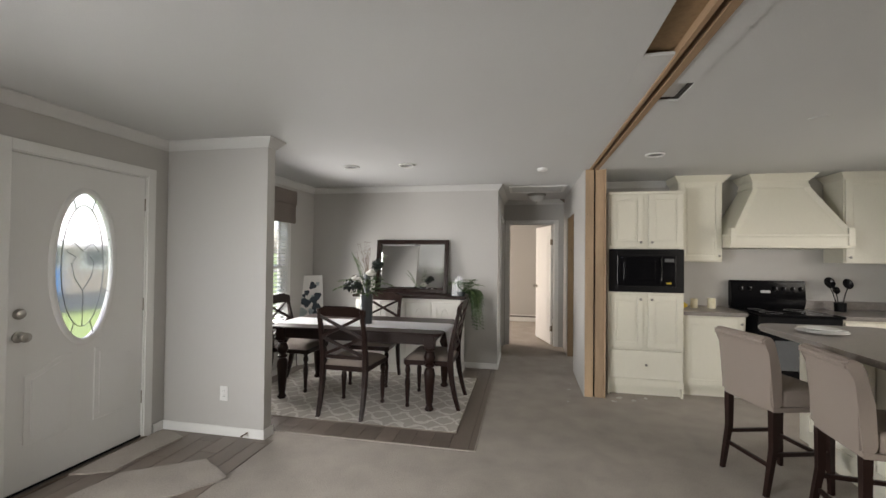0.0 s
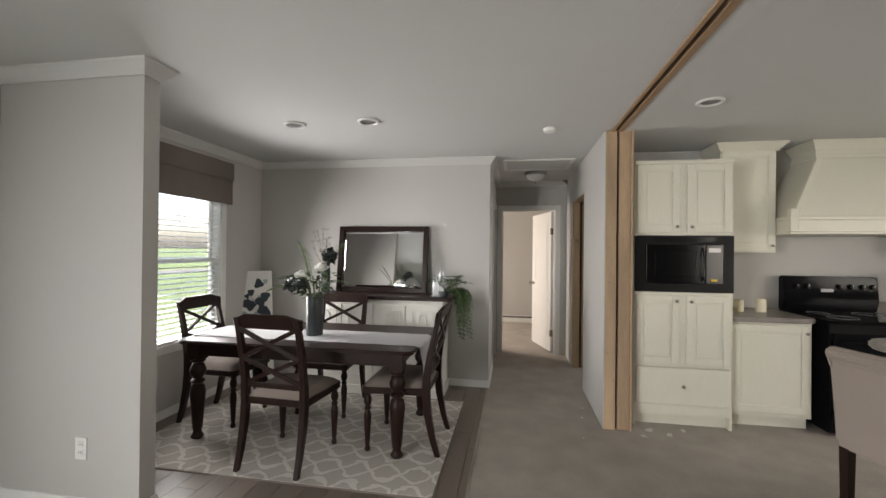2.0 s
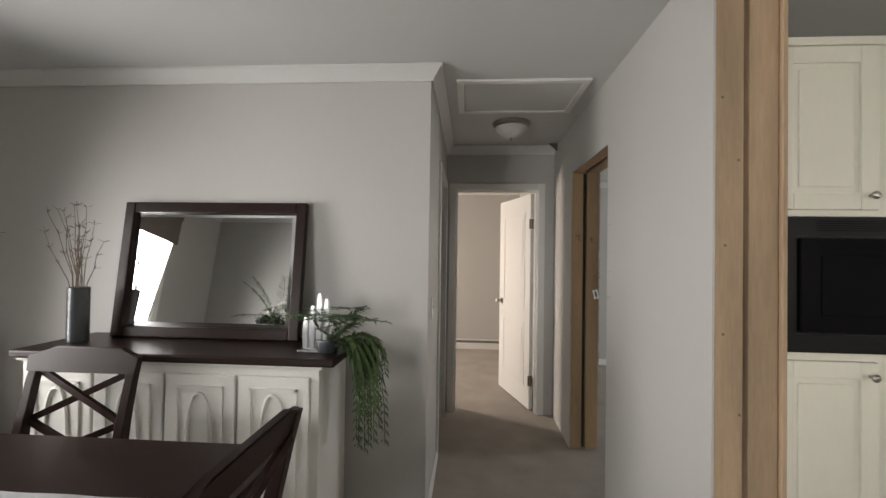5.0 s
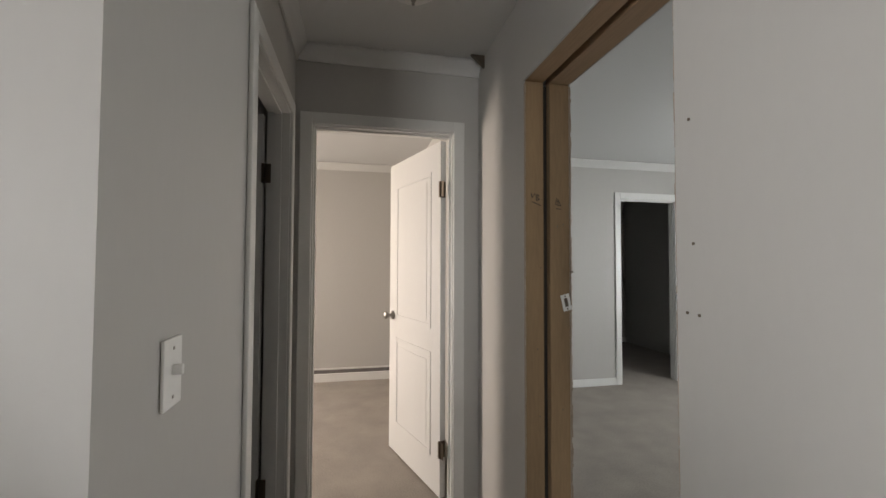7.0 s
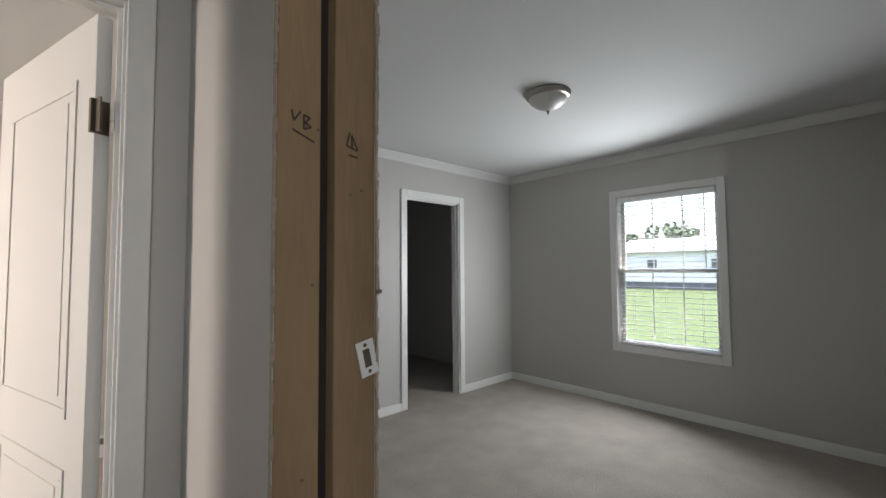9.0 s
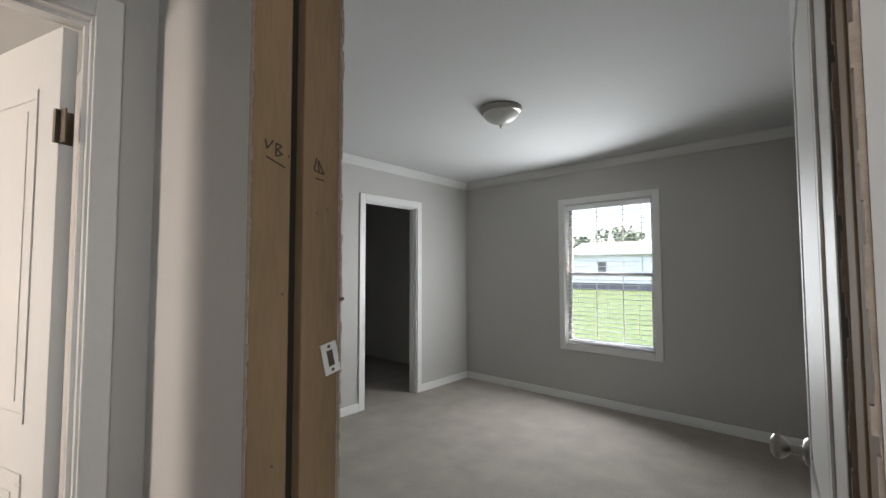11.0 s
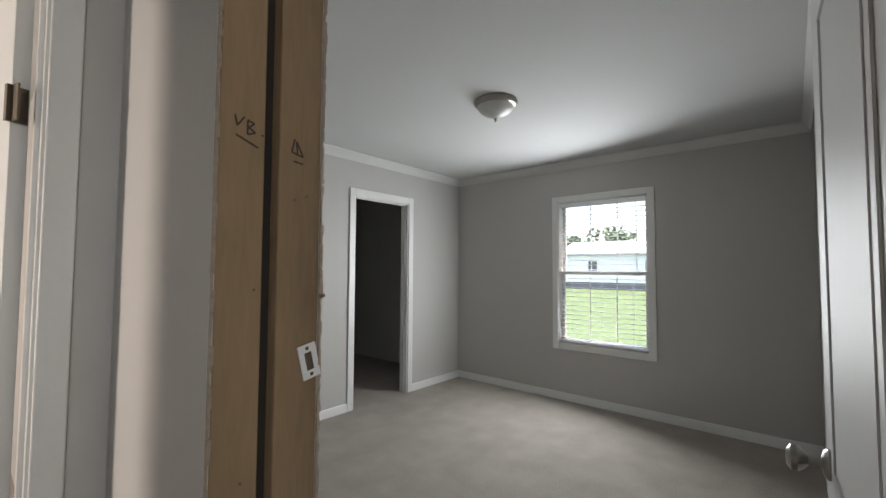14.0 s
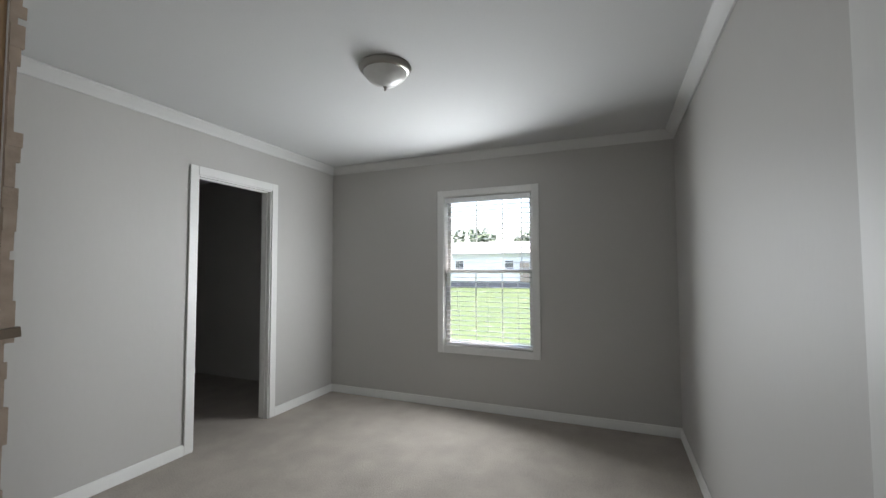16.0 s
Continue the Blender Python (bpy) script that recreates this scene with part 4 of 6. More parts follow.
def tree(x, y, h, seed):
    rnd = random.Random(seed)
    root = thing("tree", "broad green tree far behind the houses", "tree", pose(x, y, -0.75), "far trees")
    bm = bmesh.new()
    tube(bm, [(0, 0, 0), (0.1, 0, h * 0.3), (-0.05, 0.1, h * 0.6), (0, 0, h * 0.85)], [0.35, 0.26, 0.16, 0.05], 8)
    for i in range(7):
        a = rnd.uniform(0, 6.28)
        z = h * rnd.uniform(0.3, 0.6)
        r = h * rnd.uniform(0.2, 0.32)
        tube(bm, [(0, 0, z), (r * 0.5 * math.cos(a), r * 0.5 * math.sin(a), z + h * 0.1), (r * math.cos(a), r * math.sin(a), z + h * 0.22)], [0.14, 0.09, 0.03], 6)
    part("trunk", bm, BARK, root)
    bm = bmesh.new()
    lumps = [(rnd.gauss(0, h * 0.17), rnd.gauss(0, h * 0.17), h * rnd.uniform(0.48, 0.9), h * rnd.uniform(0.09, 0.17)) for _ in range(16)]
    for lx, ly, lz, lr in lumps:
        for _ in range(46):
            v = Vector((rnd.gauss(0, 1), rnd.gauss(0, 1), rnd.gauss(0, 0.8))).normalized() * lr * rnd.uniform(0.6, 1.05)
            c = Vector((lx, ly, lz)) + v
            u = Vector((rnd.gauss(0, 1), rnd.gauss(0, 1), rnd.gauss(0, 1))).normalized()
            w = u.cross(Vector((rnd.gauss(0, 1), rnd.gauss(0, 1), 1))).normalized()
            s = h * rnd.uniform(0.022, 0.05)
            bm.faces.new([bm.verts.new(c + p) for p in (u * s, w * s * 0.7, -u * s, -w * s * 0.7)])
    part("crown", bm, FOLI, root, "uneven leafy crown")
    return root


def outdoors():
    structure("ground", boxes((-1500, 1500, -1500, 1500, -1.0, -0.75)), GRASS, "mown green lawn to the horizon", "ground")
    structure("road", boxes((-34, -29, -200, 200, -0.75, -0.735)), ASPH, "grey asphalt road across the lawn", "road")
    house(46, 16.5, 17, 8.5, 3.6, 4.9, SIDING, "long white house with a shallow grey roof", 4)
    house(40, 34.5, 9, 8.2, 3.5, 4.9, SIDING, "white gabled house beside the lawn", 90)
    house(39, 2.5, 9, 8.2, 3.5, 4.9, SIDING, "white gabled house beside the lawn", 90)
    house(-58, 22, 16, 8, 3.4, 4.8, SIDING, "pale house across the road", 0)
    house(-19, 11.5, 5, 4, 2.6, 3.6, BROWNS, "tan house beyond the front door", 0, BLUEP)
    for i, (x, y, h) in enumerate(((70, 20, 8.5), (72, 29, 9.5), (74, 37, 8.0), (69, 10, 8.8), (75, 2, 9.0), (71, 48, 9.5), (78, -10, 9))):
        tree(x, y, h, 20 + i)
    bm = bmesh.new()
    rnd = random.Random(9)
    for sx, x in ((1, 95), (-1, -190)):
        for i in range(500):
            y = -120 + 260 * rnd.random()
            h = rnd.uniform(2.2, 5.2)
            c = Vector((x + rnd.uniform(-4, 4), y, -0.75 + h * rnd.random() ** 0.6 * 0.9))
            s = rnd.uniform(0.6, 1.5)
            bm.faces.new([bm.verts.new(c + Vector(p) * s) for p in ((0, 0.9, 0.1), (0.2, 0.1, 0.7), (0, -1.0, 0), (-0.2, 0, -0.6))])
    tagged(new("far_woods", mesh_of("far_woods", bm, FOLI)), "hazy line of far woodland behind the houses", "woods", kind="stuff")


lumber()
doors()
windows()
fixtures()
outdoors()


# ---- dining area ----
def turned_leg(h, r, seg=16):
    """Radius and height pairs of a turned leg: block, rings, bulb, taper, foot."""
    return [(r * 0.55, 0), (r * 0.75, 0.012), (r * 0.78, h * 0.035), (r * 0.55, h * 0.07), (r * 0.50, h * 0.10), (r * 0.62, h * 0.14), (r * 0.80, h * 0.40), (r * 0.95, h * 0.58),
            (r * 0.80, h * 0.66), (r * 0.55, h * 0.69), (r * 0.85, h * 0.715), (r * 0.85, h * 0.735), (r * 0.55, h * 0.76), (r * 0.85, h * 0.80), (r * 1.0, h * 0.86), (r * 0.75, h * 0.93), (r * 0.6, h * 0.95), (r * 0.9, h * 0.975), (r * 0.9, h)]


def dining_table():
    x0, x1, y0, y1 = -3.37, -1.56, 3.95, 4.89
    root = thing("dining_table", "dark mahogany dining table with turned legs", "table", pose((x0 + x1) / 2, (y0 + y1) / 2, 0.008))
    a, b = (x1 - x0) / 2, (y1 - y0) / 2
    bm = bmesh.new()
    c = 0.06
    pts = []
    for sx, sy, st in ((1, 1, 0), (-1, 1, 90), (-1, -1, 180), (1, -1, 270)):
        for k in range(5):
            an = radians(st + 22.5 * k)
            pts.append((sx * (a - c) + c * math.cos(an), sy * (b - c) + c * math.sin(an)))
    prism(bm, pts, pose(0, 0, 0.724), 0.028)
    bmesh.ops.bevel(bm, geom=[e for e in bm.edges if abs(e.verts[0].co.z - e.verts[1].co.z) < 1e-5], offset=0.008, segments=3, affect="EDGES")
    part("tabletop", bm, MAHOG, root, "", True)
    for s in (-1, 1):
        part("apron", bevelled(-a + 0.12, a - 0.12, s * (b - 0.085) - 0.012, s * (b - 0.085) + 0.012, 0.628, 0.724, 0.003), MAHOG, root)
        part("apron", bevelled(s * (a - 0.115) - 0.012, s * (a - 0.115) + 0.012, -b + 0.10, b - 0.10, 0.628, 0.724, 0.003), MAHOG, root)
    bm = bmesh.new()
    lathe(bm, turned_leg(0.60, 0.058), seg=20)
    me = mesh_of("leg", bm, MAHOG, True)
    mb = mesh_of("leg_block", bevelled(-0.05, 0.05, -0.05, 0.05, 0.60, 0.724, 0.005), MAHOG)
    for sx in (-1, 1):
        for sy in (-1, 1):
            lg = new("leg", me)
            lg.parent = root
            lg.location = (sx * (a - 0.125), sy * (b - 0.095), 0)
            bl = new("leg_block", mb)
            bl.parent = lg


def dining_chair(m):
    root = thing("dining_chair", "dark mahogany dining chair with cross back and taupe seat", "chair", m, "chairs round the dining table")
    w, d = 0.235, 0.215
    # seat frame and cushion
    bm = bmesh.new()
    prism(bm, [(-w + 0.02, -d), (w - 0.02, -d), (w, d), (w - 0.03, d + 0.02), (-w + 0.03, d + 0.02), (-w, d)], pose(0, 0, 0.405), 0.045)
    bmesh.ops.bevel(bm, geom=bm.edges[:], offset=0.004, segments=1, affect="EDGES")
    part("seat_frame", bm, MAHOG, root)
    bm = bmesh.new()
    n = 14
    grid = []
    for j in range(n + 1):
        row = []
        for i in range(n + 1):
            u, v = i / n * 2 - 1, j / n * 2 - 1
            f = (1 - abs(u) ** 5) * (1 - abs(v) ** 5)
            wid = (w - 0.026) + 0.018 * v
            row.append(bm.verts.new((u * wid * 1.02, v * (d - 0.004) + 0.006, 0.450 + 0.052 * f ** 0.45)))
        grid.append(row)
    for j in range(n):
        for i in range(n):
            bm.faces.new((grid[j][i], grid[j][i + 1], grid[j + 1][i + 1], grid[j + 1][i]))
    rim = [grid[0][i] for i in range(n + 1)] + [grid[j][n] for j in range(1, n + 1)] + [grid[n][i] for i in range(n - 1, -1, -1)] + [grid[j][0] for j in range(n - 1, 0, -1)]
    bm.faces.new(rim[::-1])
    part("seat", bm, SEATF, root, "taupe upholstered seat pad", True)
    # front legs
    bm = bmesh.new()
    lathe(bm, turned_leg(0.405, 0.027), seg=12)
    me = mesh_of("front_leg", bm, MAHOG, True)
    for s in (-1, 1):
        lg = new("front_leg", me)
        lg.parent = root
        lg.location = (s * (w - 0.035), d - 0.02, 0)
    # back posts sweep out at foot and head
    bm = bmesh.new()
    rows = []
    for z, y, hx, hy in ((0, -0.285, 0.015, 0.017), (0.12, -0.250, 0.017, 0.020), (0.28, -0.218, 0.019, 0.024), (0.42, -0.205, 0.020, 0.026), (0.55, -0.210, 0.020, 0.023), (0.72, -0.236, 0.019, 0.019), (0.88, -0.272, 0.018, 0.016), (0.975, -0.297, 0.017, 0.014)):
        rows.append((0, y, z, hx, hy))
    loft(bm, rows)
    bmesh.ops.bevel(bm, geom=bm.edges[:], offset=0.003, segments=1, affect="EDGES")
    me = mesh_of("back_post", bm, MAHOG, True)
    for s in (-1, 1):
        lg = new("back_post", me)
        lg.parent = root
        lg.location = (s * (w - 0.035), 0, 0)
    # shaped crest rail
    bm = bmesh.new()
    crest = [(-w + 0.012, 0.905), (w - 0.012, 0.905), (w - 0.005, 0.972), (w - 0.055, 0.978), (w - 0.095, 1.002), (-w + 0.095, 1.002), (-w + 0.055, 0.978), (-w + 0.005, 0.972)]
    prism(bm, crest, pose(0, -0.274, 0, 90) , 0.026)
    sh = Matrix.Identity(4)
    sh[1][2] = -0.22
    for v in bm.verts:
        v.co.y += -0.22 * (v.co.z - 0.93) - 0.024 * (1 - (v.co.x / w) ** 2) + 0.012
    bmesh.ops.bevel(bm, geom=bm.edges[:], offset=0.004, segments=2, affect="EDGES")
    part("crest_rail", bm, MAHOG, root, "", True)

    def yb(z):
        return -0.205 - 0.21 * max(0, z - 0.50)
    bm = bmesh.new()
    bar(bm, (-w + 0.04, yb(0.53), 0.53), (w - 0.04, yb(0.53), 0.53), 0.018, 0.030)
    part("lower_rail", bm, MAHOG, root)
    for z0, z1 in ((0.715, 0.91), (0.545, 0.715)):
        for s in (-1, 1):
            bm = bmesh.new()
            pts = [(s * (-w + 0.045) * (1 - 2 * k / 6), z0 + (z1 - z0) * k / 6) for k in range(7)]
            for (a, za), (b, zb) in zip(pts, pts[1:]):
                bar(bm, (a, yb(za) + 0.003 * s, za), (b, yb(zb) + 0.003 * s, zb), 0.016, 0.026, (0, 0, 1))
            part("cross_slat", bm, MAHOG, root)
    return root


def leaf(bm, c, d, l, w, rnd):
    """A folded leaf from c along d."""
    d = d.normalized()
    s = d.cross(Vector((rnd.uniform(-0.4, 0.4), rnd.uniform(-0.4, 0.4), 1))).normalized() * w / 2
    up = s.cross(d).normalized()
    a, b, m1 = c, c + d * l - up * l * 0.15, c + d * l * 0.45
    vs = [bm.verts.new(p) for p in (a, m1 + s + up * w * 0.15, b, m1 - s + up * w * 0.15, m1)]
    bm.faces.new((vs[0], vs[1], vs[4]))
    bm.faces.new((vs[1], vs[2], vs[4]))
    bm.faces.new((vs[2], vs[3], vs[4]))
    bm.faces.new((vs[3], vs[0], vs[4]))


def rose(bm, c, r, rnd):
    """Overlapping cupped petals round a bud."""
    for ring, (n, rr, lift) in enumerate(((3, 0.35, 0.35), (5, 0.65, 0.15), (7, 1.0, -0.1))):
        for k in range(n):
            a = 2 * math.pi * k / n + ring * 0.5
            o = Vector((math.cos(a), math.sin(a), 0))
            t = Vector((-math.sin(a), math.cos(a), 0))
            rows = []
            for v in range(4):
                f = v / 3
                h = Vector((0, 0, r * (lift + 0.9 * f - 0.45)))
                out = o * r * rr * (0.45 + 0.62 * math.sin(f * 2.2))
                wd = r * (0.25 + 0.45 * math.sin(f * 2.6)) * (0.6 + 0.4 * rr)
                rows.append([bm.verts.new(c + h + out + t * wd * u - o * r * 0.12 * abs(u)) for u in (-1, -0.35, 0.35, 1)])
            for p, q in zip(rows, rows[1:]):
                for i in range(3):
                    bm.faces.new((p[i], p[i + 1], q[i + 1], q[i]))


def frond(bm, pts, width, rnd, n=22):
    """A fern frond: a rib with paired narrow leaflets."""
    pts = [Vector(p) for p in pts]
    tube(bm, pts, 0.0022, 5)
    segs = len(pts) - 1
    for i in range(n):
        f = (i + 0.5) / n * segs
        k = min(int(f), segs - 1)
        p = pts[k].lerp(pts[k + 1], f - k)
        d = (pts[k + 1] - pts[k]).normalized()
        side = d.cross(Vector((0.2, 0.3, 1))).normalized()
        l = width * (0.35 + 0.65 * math.sin(min(1.0, (i + 1) / n * 1.15) * math.pi * 0.9))
        for s in (-1, 1):
            leaf(bm, p, side * s + d * 0.7 + Vector((0, 0, rnd.uniform(-0.3, 0.2))), l, 0.011, rnd)


def flower_vase():
    rnd = random.Random(11)
    root = thing("flower_vase", "dark slate vase with white roses, dark blooms and ferns", "vase", pose(-2.45, 4.33, 0.766))
    bm = bmesh.new()
    prof = []
    for i in range(41):
        z = 0.31 * i / 40
        prof.append((0.064 + 0.003 * (z / 0.31) + (0.0015 if i == 40 else 0), z))
    prof = [(0.0, 0.0)] + prof + [(0.058, 0.31), (0.056, 0.20), (0.0, 0.20)]
    lathe(bm, prof, seg=28, cap=False)
    vase = part("vase", bm, VASE, root, "dark slate glazed vase", True)
    for k in range(9):
        bm = bmesh.new()
        bmesh.ops.create_icosphere(bm, subdivisions=2, radius=0.0055, matrix=pose(0.064 * math.cos(-0.75), 0.064 * math.sin(-0.75), 0.10 + 0.019 * k))
        part("relief_dot", bm, VASE, vase, "", True)
    bm = bmesh.new()
    for i in range(16):
        a = rnd.uniform(0, 6.28)
        tube(bm, [(0.02 * math.cos(a), 0.02 * math.sin(a), 0.21), (0.05 * math.cos(a), 0.05 * math.sin(a), 0.36), (0.10 * math.cos(a), 0.10 * math.sin(a), 0.46)], 0.003, 5)
    part("stem", bm, LEAF, root)
    spots = [(-0.10, -0.04, 0.47), (0.03, 0.04, 0.53)]
    for p in spots:
        bm = bmesh.new()
        rose(bm, Vector(p), 0.050, rnd)
        part("white_rose", bm, PETAL, root, "white silk rose", True)
    for p, r in (((0.13, -0.02, 0.635), 0.055), ((-0.16, -0.05, 0.40), 0.070), ((0.10, 0.04, 0.60), 0.05), ((-0.08, -0.09, 0.40), 0.06)):
        bm = bmesh.new()
        rose(bm, Vector(p), r, rnd)
        for _ in range(34):
            v = Vector((rnd.gauss(0, 1), rnd.gauss(0, 1), rnd.gauss(0, 0.7))).normalized()
            leaf(bm, Vector(p) + v * r * 0.5, v, r * 0.8, r * 0.6, rnd)
        part("dark_bloom", bm, LEAFD, root, "blackish silk bloom")
    bm = bmesh.new()
    for _ in range(110):
        a, z = rnd.uniform(0, 6.28), rnd.uniform(0.30, 0.52)
        rr = rnd.uniform(0.05, 0.15)
        c = Vector((rr * math.cos(a), rr * math.sin(a), z))
        leaf(bm, c, Vector((math.cos(a), math.sin(a), rnd.uniform(-0.5, 0.6))), rnd.uniform(0.045, 0.09), rnd.uniform(0.022, 0.04), rnd)
    part("leaves", bm, LEAF, root, "deep green leaves")
    for a, l, up in ((2.9, 0.34, 0.05), (2.3, 0.30, 0.30), (1.2, 0.26, 0.34), (-2.6, 0.30, -0.02), (0.2, 0.24, 0.02), (2.6, 0.22, 0.36)):
        bm = bmesh.new()
        pts = [(0.04 * math.cos(a) + l * f * math.cos(a), 0.04 * math.sin(a) + l * f * math.sin(a), 0.38 + up * f + 0.16 * f * (1 - f)) for f in np.linspace(0, 1, 7)]
        frond(bm, pts, 0.07, rnd)
        part("fern_frond", bm, LEAFL, root, "light green fern frond")


def table_runner():
    root = thing("table_runner", "white linen runner draped over the table end", "table runner", pose(0, 0, 0.7635))
    bm = bmesh.new()
    n, k = 60, 8
    x0, x1 = -3.38, -1.555
    top = []
    for i in range(n + 1):
        row = []
        f = i / n
        s = f * (x1 - x0 + 0.26 + 0.05)
        for j in range(k + 1):
            v = j / k - 0.5
            y = 4.33 + v * 0.42
            wob = 0.0012 * math.sin(i * 0.9 + j * 1.3)
            if s < 0.05:
                x, z = x0, -0.05 + s
            elif s < 0.05 + (x1 - x0):
                x, z = x0 + s - 0.05, 0.002 + wob
            else:
                e = s - 0.05 - (x1 - x0)
                x, z = x1 + 0.012 + 0.01 * math.sin(v * 14 + e * 8), -e
                y = 4.33 + v * 0.42 * (1 - 2.7 * e) - 0.10 * e
            row.append(bm.verts.new((x, y, z)))
        top.append(row)
    for i in range(n):
        for j in range(k):
            bm.faces.new((top[i][j], top[i + 1][j], top[i + 1][j + 1], top[i][j + 1]))
    ret = bmesh.ops.solidify(bm, geom=bm.faces[:], thickness=-0.0018)
    part("cloth", bm, RUNNER, root, "", True)
    bm = bmesh.new()
    lathe(bm, [(0.0, 0), (0.016, 0.002), (0.012, 0.05), (0.005, 0.06), (0.010, 0.068), (0.004, 0.078), (0.0, 0.08)], seg=12, cap=False)
    bmesh.ops.translate(bm, vec=(x1 + 0.014, 4.30, -0.34), verts=bm.verts[:])
    part("tassel", bm, TWIG, root, "grey tassel at the runner's tip", True)


def buffet():
    x0, x1, y0, y1 = -2.95, -1.575, 5.22, 5.61
    root = thing("buffet_cabinet", "antique white buffet with dark top and arched door panels", "buffet", pose(0, 0, 0))
    part("body", bevelled(x0, x1, y0, y1, 0.09, 0.935, 0.004), BUFF, root)
    part("plinth", bevelled(x0 - 0.012, x1 + 0.012, y0 - 0.012, y1, 0, 0.09, 0.004), BUFF, root)
    part("top", bevelled(x0 - 0.035, x1 + 0.075, y0 - 0.035, y1 + 0.01, 0.95, 0.985, 0.008), MAHOG, root, "dark mahogany top")
    part("cornice", bevelled(x0 - 0.018, x1 + 0.018, y0 - 0.018, y1, 0.935, 0.95, 0.004), BUFF, root)
    w = (x1 - x0 - 0.08) / 4
    for i in range(4):
        a = x0 + 0.03 + i * (w + 0.0067)
        door = part("door", bevelled(a, a + w - 0.008, y0 - 0.018, y0, 0.13, 0.90, 0.004), BUFF, root)
        bm = bmesh.new()
        c = a + w / 2 - 0.004
        for s, e in ((a + 0.05, a + 0.062), (a + w - 0.07, a + w - 0.058)):
            box(bm, s, e, y0 - 0.026, y0 - 0.017, 0.20, 0.85)
        box(bm, a + 0.05, a + w - 0.058, y0 - 0.026, y0 - 0.017, 0.84, 0.852)
        box(bm, a + 0.05, a + w - 0.058, y0 - 0.026, y0 - 0.017, 0.195, 0.207)
        part("panel_frame", bm, BUFF, door)
        bm = bmesh.new()
        for s in (-1, 1):
            pts = [(c + s * 0.052 * math.cos(t) ** 0.8 if math.cos(t) > 0 else c, y0 - 0.022, 0.62 + 0.20 * math.sin(t)) for t in np.linspace(0, math.pi / 2, 9)]
            pts = [(c + s * 0.052, y0 - 0.022, 0.24)] + pts
            tube(bm, pts, 0.007, 6)
        part("arch_moulding", bm, BUFF, door, "", True)
        bm = bmesh.new()
        lathe(bm, [(0, 0), (0.006, 0), (0.006, 0.010), (0.013, 0.018), (0.010, 0.026), (0, 0.028)], seg=12, cap=False)
        bmesh.ops.transform(bm, matrix=pose(a + (w - 0.03 if i % 2 == 0 else 0.022), y0 - 0.018, 0.60, 90), verts=bm.verts[:])
        part("knob", bm, BRONZE, door, "dark metal knob", True)


def leaning_mirror():
    root = thing("framed_mirror", "rectangular mirror in dark wood frame propped against the wall", "mirror", pose(-2.30, 5.522, 0.986, -7))
    w, h, f = 0.505, 0.72, 0.056
    for n, a, b, c, d in (("stile", -w, -w + f, 0, h), ("stile", w - f, w, 0, h), ("rail", -w + f, w - f, 0, f), ("rail", -w + f, w - f, h - f, h)):
        part(n, bevelled(a, b, -0.014, 0.022, c, d, 0.006), MAHOG, root)
    part("backing", boxes((-w + 0.02, w - 0.02, 0.012, 0.018, 0.02, h - 0.02)), BLACKM, root)
    bm = bmesh.new()
    a, c = w - f, h / 2 - f
    m = pose(0, 0.010, h / 2, 90)
    out = [bm.verts.new(m @ Vector((x, y, 0.0))) for x, y in ((-a, -c), (a, -c), (a, c), (-a, c))]
    e = 0.024
    inn = [bm.verts.new(m @ Vector((x, y, 0.0035))) for x, y in ((-a + e, -c + e), (a - e, -c + e), (a - e, c - e), (-a + e, c - e))]
    bm.faces.new(inn)
    for i in range(4):
        bm.faces.new((out[i], out[(i + 1) % 4], inn[(i + 1) % 4], inn[i]))
    part("glass", bm, MIRROR, root, "bevelled mirror glass")


